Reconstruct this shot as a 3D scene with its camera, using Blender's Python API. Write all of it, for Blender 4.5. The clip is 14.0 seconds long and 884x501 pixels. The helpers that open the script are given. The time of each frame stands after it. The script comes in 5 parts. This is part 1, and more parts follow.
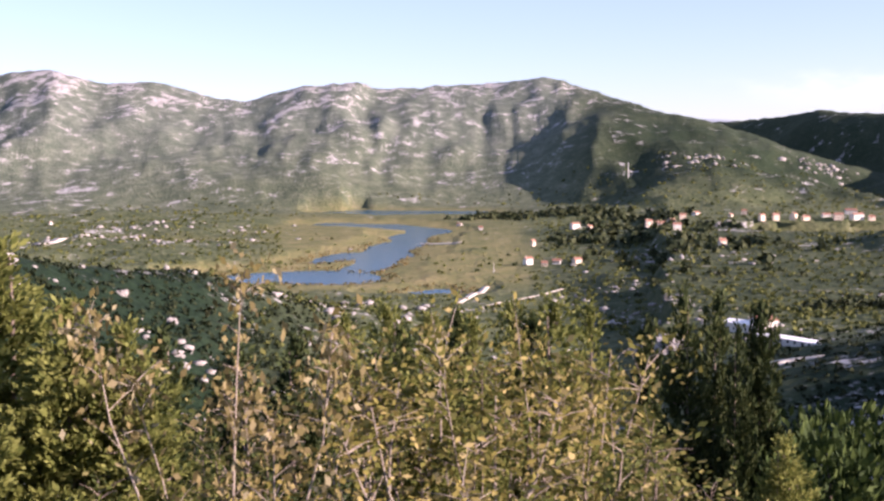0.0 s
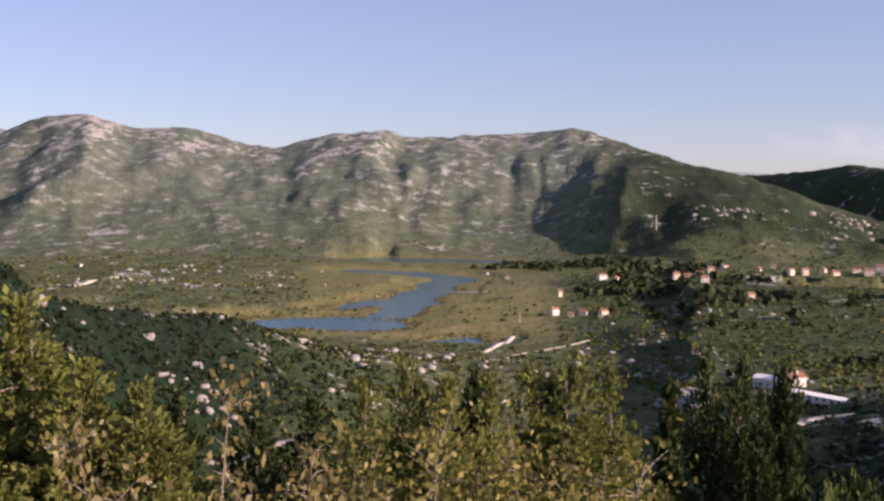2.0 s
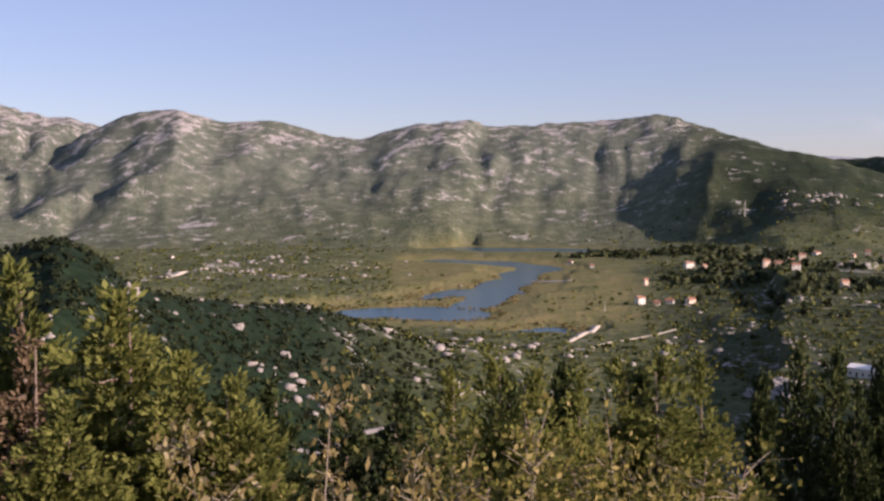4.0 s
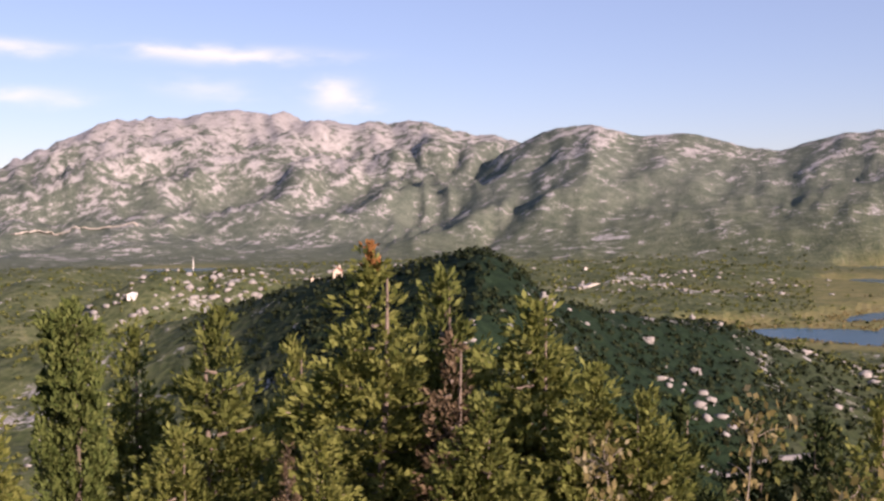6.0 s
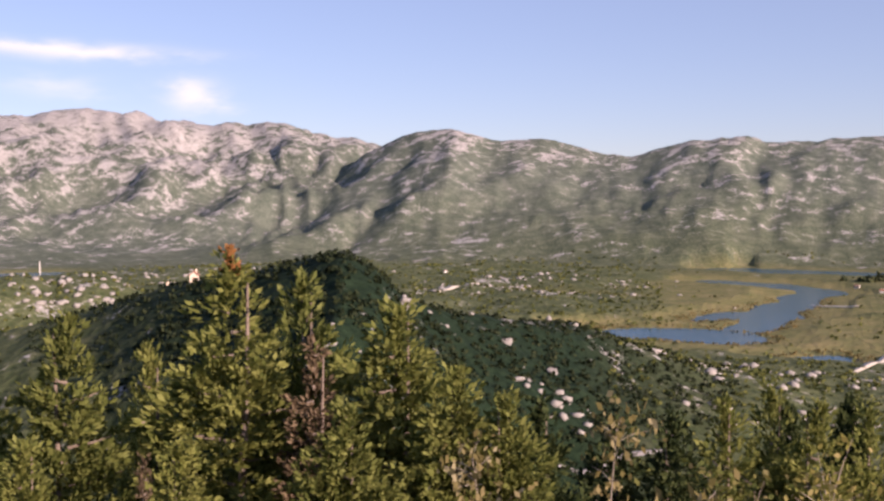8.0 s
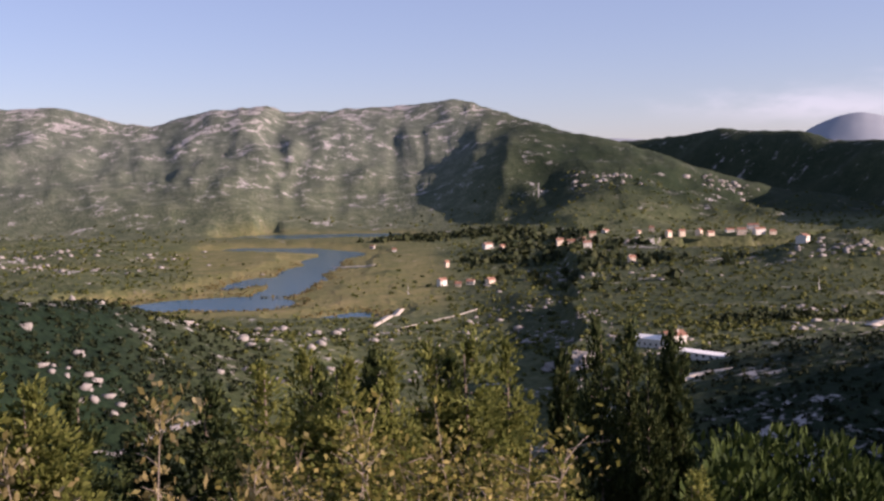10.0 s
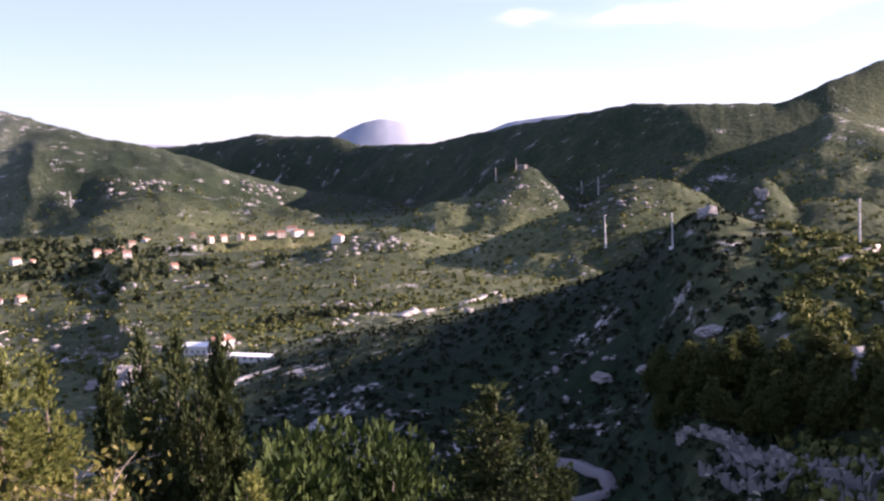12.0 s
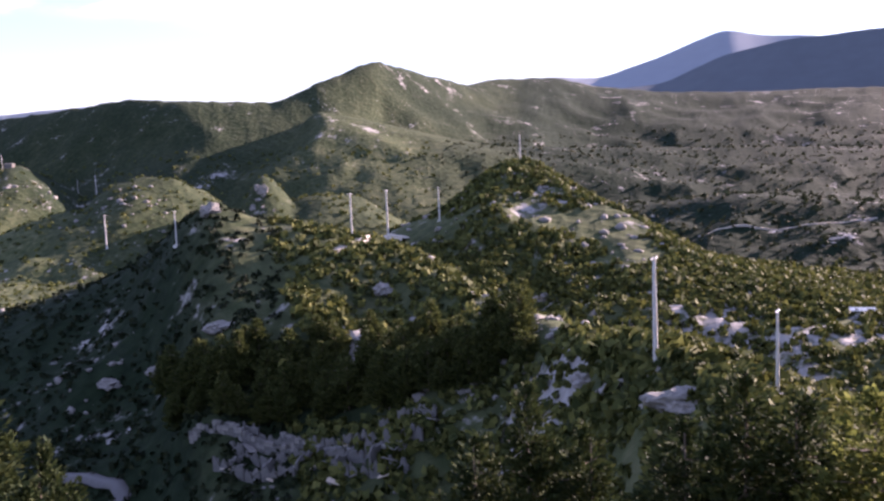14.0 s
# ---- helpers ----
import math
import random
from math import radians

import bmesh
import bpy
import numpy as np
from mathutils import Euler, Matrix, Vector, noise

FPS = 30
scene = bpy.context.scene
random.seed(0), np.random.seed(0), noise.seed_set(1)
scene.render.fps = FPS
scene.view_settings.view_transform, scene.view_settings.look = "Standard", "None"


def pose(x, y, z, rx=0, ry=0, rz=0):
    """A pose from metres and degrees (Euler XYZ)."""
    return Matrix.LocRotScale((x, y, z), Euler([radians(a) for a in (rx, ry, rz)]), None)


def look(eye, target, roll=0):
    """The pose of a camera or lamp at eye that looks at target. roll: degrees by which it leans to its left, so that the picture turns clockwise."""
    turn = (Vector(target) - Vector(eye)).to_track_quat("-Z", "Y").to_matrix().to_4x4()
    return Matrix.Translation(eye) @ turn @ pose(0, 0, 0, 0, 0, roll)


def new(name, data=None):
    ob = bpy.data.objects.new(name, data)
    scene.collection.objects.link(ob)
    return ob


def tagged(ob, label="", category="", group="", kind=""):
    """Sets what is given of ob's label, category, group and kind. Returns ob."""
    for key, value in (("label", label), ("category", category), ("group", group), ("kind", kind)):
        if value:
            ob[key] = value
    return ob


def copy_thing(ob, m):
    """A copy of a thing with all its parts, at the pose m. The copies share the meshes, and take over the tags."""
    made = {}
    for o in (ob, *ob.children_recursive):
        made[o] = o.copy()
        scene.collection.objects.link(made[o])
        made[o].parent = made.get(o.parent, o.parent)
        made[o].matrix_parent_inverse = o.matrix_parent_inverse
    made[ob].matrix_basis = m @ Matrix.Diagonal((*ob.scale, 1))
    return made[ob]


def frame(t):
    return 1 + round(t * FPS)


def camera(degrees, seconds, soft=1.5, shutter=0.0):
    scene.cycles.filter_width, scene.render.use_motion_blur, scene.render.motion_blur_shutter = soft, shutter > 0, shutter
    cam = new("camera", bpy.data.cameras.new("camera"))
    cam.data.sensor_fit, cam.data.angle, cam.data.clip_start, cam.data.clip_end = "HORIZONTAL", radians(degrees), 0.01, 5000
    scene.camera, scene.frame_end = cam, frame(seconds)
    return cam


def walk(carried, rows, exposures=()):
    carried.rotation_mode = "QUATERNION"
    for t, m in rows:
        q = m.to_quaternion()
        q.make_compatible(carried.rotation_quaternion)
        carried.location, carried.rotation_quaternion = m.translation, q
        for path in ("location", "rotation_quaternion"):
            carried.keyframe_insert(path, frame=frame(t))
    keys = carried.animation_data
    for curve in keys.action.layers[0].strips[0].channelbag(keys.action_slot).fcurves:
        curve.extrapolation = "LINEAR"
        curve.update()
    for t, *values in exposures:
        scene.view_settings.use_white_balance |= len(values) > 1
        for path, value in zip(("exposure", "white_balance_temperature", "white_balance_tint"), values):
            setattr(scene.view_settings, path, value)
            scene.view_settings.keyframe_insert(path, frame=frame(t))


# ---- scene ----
FOV = 46.4
cam = camera(FOV, 14.0, soft=2.6)
# seconds, x, y, z, yaw, pitch, roll
PATH = [
    (0.0, 0.00, 0.00, 119.64, -0.00, -5.75, 0.88),
    (0.5, 0.02, 0.00, 119.66, 1.53, -6.62, -2.01),
    (1.0, 0.10, 0.00, 119.76, 2.02, -4.96, 0.00),
    (1.5, 0.18, 0.00, 119.88, 3.44, -3.35, 0.52),
    (2.0, 0.20, 0.00, 120.00, 1.55, -3.06, -0.03),
    (2.2, 0.19, 0.00, 120.01, -0.43, -3.62, -0.20),
    (4.3, 0.11, 0.00, 120.09, 9.21, -3.63, 1.25),
    (4.5, 0.10, 0.00, 120.10, 11.84, -3.77, 1.67),
    (5.0, 0.09, 0.00, 120.10, 21.23, -2.93, 2.18),
    (5.5, 0.08, 0.00, 120.10, 26.68, -2.57, 1.68),
    (6.0, 0.07, 0.00, 120.10, 28.78, -2.60, 0.68),
    (6.5, 0.06, 0.00, 120.10, 29.62, -2.76, 0.00),
    (7.0, 0.05, 0.00, 120.10, 28.18, -2.87, -1.11),
    (7.2, 0.04, 0.00, 120.11, 27.43, -2.59, -1.03),
    (9.3, -0.01, 0.00, 120.16, 5.84, -3.91, 1.76),
    (9.5, -0.02, 0.00, 120.17, 3.62, -3.95, 1.70),
    (10.0, -0.02, 0.00, 120.17, -4.90, -4.66, 1.76),
    (10.5, -0.02, 0.00, 120.17, -13.71, -5.47, 1.51),
    (11.0, -0.01, 0.00, 120.17, -17.53, -5.42, 2.14),
    (11.5, -0.01, 0.00, 120.17, -23.13, -5.07, 3.00),
    (12.0, -0.01, 0.00, 120.17, -30.08, -5.30, 2.57),
    (12.5, -0.01, 0.00, 120.17, -36.65, -5.32, -0.00),
    (13.0, -0.00, 0.00, 120.17, -43.81, -5.96, -1.14),
    (13.5, -0.00, 0.00, 120.17, -51.82, -7.12, 0.65),
    (14.0, 0.00, 0.00, 120.17, -57.24, -6.62, 2.34),
]
# seconds, exposure, white point, tint
EXPOSURES = [(0.0, 1.7, 6050, 41), (1.0, 1.65, 6100, 41), (1.5, 1.45, 6300, 38), (2.0, 1.0, 6450, 37), (2.2, 0.95, 6450, 37), (4.3, 0.92, 6400, 37), (5.0, 1.04, 6400, 37), (6.5, 1.08, 6450, 37),
             (7.2, 1.08, 6450, 37), (9.5, 1.0, 6400, 37), (10.0, 0.97, 6350, 39), (10.5, 1.6, 6200, 44), (11.0, 1.83, 6100, 46), (12.5, 1.85, 6100, 46), (14.0, 1.98, 6100, 45)]
walk(cam, [(t, pose(x, y, z, 90 + pitch, roll, yaw)) for t, x, y, z, yaw, pitch, roll in PATH], EXPOSURES)

# ---- sky and sun ----
SUN_BEARING, SUN_HEIGHT = -112.0, 18.0   # degrees: bearing positive to the left of +y


def flat_dir(bearing):
    a = radians(bearing)
    return -math.sin(a), math.cos(a)


world = bpy.data.worlds.new("sky")
scene.world = world
world.use_nodes = True
wn, wl = world.node_tree.nodes, world.node_tree.links
wn.clear()
w_out = wn.new("ShaderNodeOutputWorld")
w_bg = wn.new("ShaderNodeBackground")
w_sky = wn.new("ShaderNodeTexSky")
w_sky.sky_type = "NISHITA"
w_sky.sun_disc = False
w_sky.sun_elevation = radians(SUN_HEIGHT)
w_sky.sun_rotation = radians(-SUN_BEARING)
w_sky.altitude, w_sky.air_density, w_sky.dust_density, w_sky.ozone_density = 100, 1.0, 0.18, 3.0
w_bg.inputs["Strength"].default_value = 0.074


def wmath(op, a, b=None, c=None):
    n = wn.new("ShaderNodeMath")
    n.operation = op
    for i, v in enumerate((a, b, c)):
        if v is None:
            continue
        if isinstance(v, (int, float)):
            n.inputs[i].default_value = v
        else:
            wl.new(v, n.inputs[i])
    return n.outputs[0]


# thin clouds: bearing, height, half width, half thickness, density
CLOUDS = [(40.2, 8.1, 4.2, 0.38, 0.75), (34.5, 6.0, 1.35, 0.75, 0.7), (51.5, 8.2, 2.6, 0.35, 0.6), (51.0, 5.8, 2.4, 0.4, 0.5),
          (41.5, 6.3, 2.0, 0.5, 0.3), (-33.5, 2.9, 4.5, 0.8, 0.6), (-25.0, 2.6, 5.0, 0.7, 0.35), (-42.0, 7.0, 3.2, 0.4, 0.7),
          (-35.0, 7.2, 1.0, 0.3, 0.6), (-39.5, 8.6, 5.0, 0.3, 0.6), (-52.5, 7.3, 4.0, 0.5, 0.6), (-47.0, 6.8, 3.0, 0.6, 0.5)]
w_co = wn.new("ShaderNodeTexCoord")
w_sep = wn.new("ShaderNodeSeparateXYZ")
wl.new(w_co.outputs["Generated"], w_sep.inputs[0])
w_noise = wn.new("ShaderNodeTexNoise")
w_noise.inputs["Scale"].default_value = 22
w_noise.inputs["Detail"].default_value = 6
w_map = wn.new("ShaderNodeMapping")
w_map.inputs["Scale"].default_value = (1, 1, 3.0)
wl.new(w_co.outputs["Generated"], w_map.inputs[0])
wl.new(w_map.outputs[0], w_noise.inputs["Vector"])
w_az = wmath("MULTIPLY", wmath("ARCTAN2", wmath("MULTIPLY", w_sep.outputs[0], -1.0), w_sep.outputs[1]), 57.2958)
w_el = wmath("MULTIPLY", wmath("ARCSINE", w_sep.outputs[2]), 57.2958)
w_wob = wmath("MULTIPLY", wmath("SUBTRACT", w_noise.outputs[0], 0.5), 2.4)
total = None
for b, h, hw, ht, dens in CLOUDS:
    du = wmath("ADD", wmath("DIVIDE", wmath("SUBTRACT", w_az, b), hw), w_wob)
    dv = wmath("ADD", wmath("DIVIDE", wmath("SUBTRACT", w_el, h), ht), w_wob)
    rr = wmath("ADD", wmath("MULTIPLY", du, du), wmath("MULTIPLY", dv, dv))
    puff = wmath("MULTIPLY", wmath("POWER", 2.718, wmath("MULTIPLY", rr, -1.0)), dens)
    total = puff if total is None else wmath("MAXIMUM", total, puff)
w_tone = wn.new("ShaderNodeMixRGB")
w_tone.blend_type = "MULTIPLY"
w_tone.inputs[0].default_value = 1.0
w_tone.inputs[2].default_value = (1.0, 1.0, 1.04, 1)
wl.new(w_sky.outputs[0], w_tone.inputs[1])
w_mix = wn.new("ShaderNodeMixRGB")
wl.new(total, w_mix.inputs[0])
w_veil = wn.new("ShaderNodeMixRGB")
w_veil.inputs[0].default_value = 0.4
w_veil.inputs[2].default_value = (2.7, 3.3, 3.85, 1)
wl.new(w_tone.outputs[0], w_veil.inputs[1])
wl.new(w_veil.outputs[0], w_mix.inputs[1])
w_mix.inputs[2].default_value = (7.6, 7.5, 7.7, 1)
wl.new(w_mix.outputs[0], w_bg.inputs[0])
wl.new(w_bg.outputs[0], w_out.inputs[0])

sun = new("sun", bpy.data.lights.new("sun", "SUN"))
sun.data.energy, sun.data.angle, sun.data.color = 5.0, radians(0.53), (1.0, 0.86, 0.68)
sx, sy = flat_dir(SUN_BEARING)
sun.matrix_world = look((sx * 900, sy * 900, 900 * math.tan(radians(SUN_HEIGHT)) + 120), (0, 0, 120))


# ---- materials ----
def material(name, rough=0.9):
    m = bpy.data.materials.new(name)
    m.use_nodes = True
    b = m.node_tree.nodes["Principled BSDF"]
    b.inputs["Roughness"].default_value = rough
    b.inputs["Specular IOR Level"].default_value = 0.25
    return m, m.node_tree.nodes, m.node_tree.links, b


def ramp(nodes, links, fac, stops):
    r = nodes.new("ShaderNodeValToRGB")
    e = r.color_ramp.elements
    while len(e) < len(stops):
        e.new(0.5)
    for k, (p, c) in zip(e, stops):
        k.position, k.color = p, (*c, 1)
    links.new(fac, r.inputs[0])
    return r.outputs[0]


def noise_tex(nodes, links, coord, scale, detail=4, rough=0.55):
    n = nodes.new("ShaderNodeTexNoise")
    n.inputs["Scale"].default_value, n.inputs["Detail"].default_value, n.inputs["Roughness"].default_value = scale, detail, rough
    links.new(coord, n.inputs["Vector"])
    return n.outputs[0]


def mixed(nodes, links, fac, a, b, mode="MIX"):
    n = nodes.new("ShaderNodeMixRGB")
    n.blend_type = mode
    for i, v in enumerate((fac, a, b)):
        if isinstance(v, (int, float)):
            n.inputs[i].default_value = v
        elif isinstance(v, tuple):
            n.inputs[i].default_value = (*v, 1)
        else:
            links.new(v, n.inputs[i])
    return n.outputs[0]


def calc(nodes, links, op, a, b):
    n = nodes.new("ShaderNodeMath")
    n.operation = op
    for i, v in enumerate((a, b)):
        if isinstance(v, (int, float)):
            n.inputs[i].default_value = v
        else:
            links.new(v, n.inputs[i])
    return n.outputs[0]


def bumped(nodes, links, bsdf, height, strength, distance):
    b = nodes.new("ShaderNodeBump")
    b.inputs["Strength"].default_value, b.inputs["Distance"].default_value = strength, distance
    links.new(height, b.inputs["Height"])
    links.new(b.outputs[0], bsdf.inputs["Normal"])


def place_of(nodes, world_space=True):
    return nodes.new("ShaderNodeNewGeometry").outputs["Position"] if world_space else nodes.new("ShaderNodeTexCoord").outputs["Object"]


def plain(name, color, rough=0.85, spread=0.18, scale=3.0, metal=0.0):
    """Plain painted or natural surface with grain at two scales."""
    m, n, l, b = material(name, rough)
    p = place_of(n, False)
    g = mixed(n, l, 0.5, noise_tex(n, l, p, scale), noise_tex(n, l, p, scale * 9))
    lo, hi = tuple(c * (1 - spread) for c in color), tuple(min(1, c * (1 + spread)) for c in color)
    l.new(ramp(n, l, g, [(0.3, lo), (0.7, hi)]), b.inputs["Base Color"])
    b.inputs["Metallic"].default_value = metal
    bumped(n, l, b, g, 0.3, 0.05)
    return m


def leafy(name, stops, rough=0.7, glow=0.12):
    """Foliage: colour varies from leaf to leaf and from tree to tree; leaves let light through."""
    m, n, l, b = material(name, rough)
    b.inputs["Specular IOR Level"].default_value = 0.08
    geo = n.new("ShaderNodeNewGeometry")
    info = n.new("ShaderNodeObjectInfo")
    patch = noise_tex(n, l, geo.outputs["Position"], 0.9, 2)
    f = calc(n, l, "ADD", calc(n, l, "MULTIPLY", geo.outputs["Random Per Island"], 0.6), calc(n, l, "MULTIPLY", patch, 0.4))
    col = ramp(n, l, f, stops)
    tone = ramp(n, l, info.outputs["Random"], [(0.0, (0.82, 0.84, 0.8)), (1.0, (1.12, 1.08, 1.0))])
    col = mixed(n, l, 1.0, col, tone, "MULTIPLY")
    l.new(col, b.inputs["Base Color"])
    tr = n.new("ShaderNodeBsdfTranslucent")
    l.new(col, tr.inputs[0])
    mx = n.new("ShaderNodeMixShader")
    mx.inputs[0].default_value = glow
    l.new(b.outputs[0], mx.inputs[1])
    l.new(tr.outputs[0], mx.inputs[2])
    l.new(mx.outputs[0], n["Material Output"].inputs[0])
    return m


def land_material():
    """Karst land: scrub, bare limestone, dry grass and fields, by the sheet's attributes, which also carry painted
    shade and haze.
    """
    m, n, l, b = material("karst_land", 0.95)
    b.inputs["Specular IOR Level"].default_value = 0.08
    p = place_of(n)
    rock_a, field_a, dark_a, haze_a = (n.new("ShaderNodeAttribute") for _ in range(4))
    rock_a.attribute_name, field_a.attribute_name, dark_a.attribute_name, haze_a.attribute_name = "rock", "field", "wood_and_shade", "haze_tint"
    big, mid, fine = noise_tex(n, l, p, 0.004, 4), noise_tex(n, l, p, 0.035, 4, 0.6), noise_tex(n, l, p, 0.22, 5, 0.65)
    vor = n.new("ShaderNodeTexVoronoi")
    vor.inputs["Scale"].default_value = 0.14
    l.new(p, vor.inputs["Vector"])
    scrub = ramp(n, l, mixed(n, l, 0.5, mid, fine), [(0.32, (0.036, 0.046, 0.022)), (0.5, (0.074, 0.09, 0.042)), (0.68, (0.15, 0.152, 0.085))])
    bush = ramp(n, l, vor.outputs["Distance"], [(0.15, (0.5, 0.6, 0.45)), (0.6, (1.15, 1.1, 1.05))])
    scrub = mixed(n, l, 0.7, scrub, bush, "MULTIPLY")
    # lighter, greyer scrub colour that stands for haze on far slopes
    haze_tint = ramp(n, l, mixed(n, l, 0.5, mid, fine), [(0.32, (0.05, 0.068, 0.05)), (0.5, (0.1, 0.118, 0.088)), (0.68, (0.18, 0.182, 0.152))])
    scrub = mixed(n, l, haze_a.outputs["Fac"], scrub, haze_tint)
    # near-black green for real woods and for shade painted on some slopes
    wood_and_shade = ramp(n, l, fine, [(0.35, (0.006, 0.014, 0.007)), (0.65, (0.015, 0.029, 0.014))])
    scrub = mixed(n, l, dark_a.outputs["Fac"], scrub, wood_and_shade)
    stone = ramp(n, l, mixed(n, l, 0.45, fine, mid), [(0.3, (0.15, 0.144, 0.135)), (0.5, (0.28, 0.268, 0.25)), (0.7, (0.43, 0.412, 0.385))])
    grass = ramp(n, l, mixed(n, l, 0.5, mid, fine), [(0.3, (0.08, 0.105, 0.036)), (0.5, (0.165, 0.155, 0.062)), (0.7, (0.27, 0.215, 0.1))])
    col = mixed(n, l, field_a.outputs["Fac"], scrub, grass)
    clus = noise_tex(n, l, p, 0.011, 3)
    rf = calc(n, l, "ADD", calc(n, l, "MULTIPLY", mid, 0.42), calc(n, l, "MULTIPLY", fine, 0.33))
    rf = calc(n, l, "ADD", rf, calc(n, l, "MULTIPLY", clus, 0.3))
    rf = calc(n, l, "ADD", rf, calc(n, l, "MULTIPLY", rock_a.outputs["Fac"], 0.3))
    rf = ramp(n, l, rf, [(0.655, (0, 0, 0)), (0.7, (1, 1, 1))])
    col = mixed(n, l, rf, col, stone)
    l.new(col, b.inputs["Base Color"])
    bumped(n, l, b, mixed(n, l, 0.5, vor.outputs["Distance"], fine), 0.9, 2.2)
    return m


def water_material():
    m, n, l, b = material("lake_water", 0.2)
    b.inputs["Base Color"].default_value = (0.01, 0.06, 0.095, 1)
    b.inputs["Specular IOR Level"].default_value = 0.32
    p = place_of(n)
    bumped(n, l, b, noise_tex(n, l, p, 0.25, 3), 0.25, 0.3)
    return m


LAND, WATER = land_material(), water_material()
NEEDLES = leafy("conifer_needles", [(0.2, (0.075, 0.092, 0.022)), (0.5, (0.155, 0.172, 0.045)), (0.8, (0.22, 0.232, 0.07))], glow=0.45)
PINE = leafy("pine_needles", [(0.2, (0.03, 0.042, 0.014)), (0.5, (0.062, 0.078, 0.025)), (0.85, (0.13, 0.145, 0.044))], glow=0.25)
NEEDLES_DARK = leafy("cypress_needles", [(0.2, (0.02, 0.033, 0.013)), (0.5, (0.04, 0.057, 0.02)), (0.85, (0.075, 0.09, 0.03))], glow=0.2)
NEEDLES_SOFT = leafy("slender_tree_needles", [(0.2, (0.05, 0.07, 0.018)), (0.5, (0.085, 0.11, 0.03)), (0.8, (0.13, 0.15, 0.045))])
NEEDLES_DEAD = leafy("dead_needles", [(0.2, (0.05, 0.037, 0.022)), (0.5, (0.09, 0.066, 0.04)), (0.8, (0.14, 0.105, 0.068))])
NEEDLES_RUST = leafy("rusty_needles", [(0.2, (0.17, 0.08, 0.028)), (0.8, (0.28, 0.14, 0.05))])
LEAVES_DRY = leafy("autumn_leaves", [(0.1, (0.075, 0.08, 0.018)), (0.35, (0.14, 0.135, 0.032)), (0.6, (0.22, 0.185, 0.055)), (0.9, (0.4, 0.33, 0.16))], glow=0.35)
LEAVES_BROWN = leafy("browned_leaves", [(0.1, (0.075, 0.07, 0.02)), (0.35, (0.13, 0.108, 0.04)), (0.65, (0.2, 0.165, 0.075)), (0.92, (0.42, 0.38, 0.25))], glow=0.35)
LEAVES_GREEN = leafy("oak_leaves", [(0.2, (0.018, 0.033, 0.01)), (0.5, (0.034, 0.056, 0.015)), (0.8, (0.06, 0.088, 0.024))], glow=0.18)
SCRUB = leafy("scrub_leaves", [(0.2, (0.03, 0.043, 0.014)), (0.5, (0.075, 0.088, 0.026)), (0.85, (0.165, 0.17, 0.05))], glow=0.2)
LEAVES_OLIVE = leafy("olive_leaves", [(0.15, (0.04, 0.055, 0.014)), (0.45, (0.085, 0.098, 0.025)), (0.7, (0.14, 0.13, 0.04)), (0.95, (0.3, 0.25, 0.11))], glow=0.3)
GROVE = leafy("grove_leaves", [(0.2, (0.018, 0.027, 0.012)), (0.5, (0.035, 0.046, 0.02)), (0.85, (0.07, 0.078, 0.034))], glow=0.1)
# scrub leaves darkened in colour to stand for shade on two slopes
SCRUB_SHADE = leafy("shaded_scrub_leaves", [(0.2, (0.007, 0.012, 0.006)), (0.5, (0.013, 0.021, 0.009)), (0.85, (0.03, 0.038, 0.016))], glow=0.05)
REEDS = leafy("reed_leaves", [(0.2, (0.1, 0.08, 0.03)), (0.8, (0.22, 0.17, 0.075))], glow=0.2)
BARK = plain("grey_bark", (0.16, 0.125, 0.095), spread=0.35, scale=8)
BARK_PALE = plain("pale_bark", (0.24, 0.2, 0.15), spread=0.25, scale=10)
STONE = plain("limestone", (0.24, 0.225, 0.2), spread=0.35, scale=0.7)
# limestone colour lowered to stand for the shade in the gully
STONE_DIM = plain("shade_toned_limestone", (0.15, 0.143, 0.13), spread=0.35, scale=0.7)
ROAD = plain("pale_gravel", (0.46, 0.41, 0.33), scale=0.5)
ASPHALT = plain("worn_asphalt", (0.16, 0.155, 0.15), scale=0.5)
PLASTER = plain("white_plaster", (0.6, 0.57, 0.5), spread=0.06)
PLASTER_B = plain("sand_plaster", (0.6, 0.5, 0.38), spread=0.08)
TILES = plain("red_roof_tiles", (0.25, 0.13, 0.085), spread=0.3, scale=2)
ROOF_WHITE = plain("white_sheet_roof", (0.88, 0.86, 0.8), spread=0.04, rough=0.5)
GLASS_DARK = plain("dark_window_glass", (0.03, 0.035, 0.04), rough=0.15, spread=0.1)
CONCRETE = plain("pole_concrete", (0.62, 0.59, 0.54), spread=0.1, scale=1.5)
STEEL = plain("galvanised_steel", (0.5, 0.51, 0.52), rough=0.5, metal=0.6, spread=0.1)
WOOD = plain("weathered_wood", (0.2, 0.14, 0.09), spread=0.3)
# haze is mixed into the base colours of both distant slopes
FAR_BLUE = plain("hazed_slope", (0.26, 0.29, 0.32), spread=0.06, scale=0.002)
FAR_DUSK = plain("hazed_dark_slope", (0.1, 0.118, 0.13), spread=0.12, scale=0.002)


# ---- helpers for meshes ----
def lattice(ix, iy, seed):
    h = np.sin(ix * 127.1 + iy * 311.7 + seed * 74.7) * 43758.5453
    return h - np.floor(h)


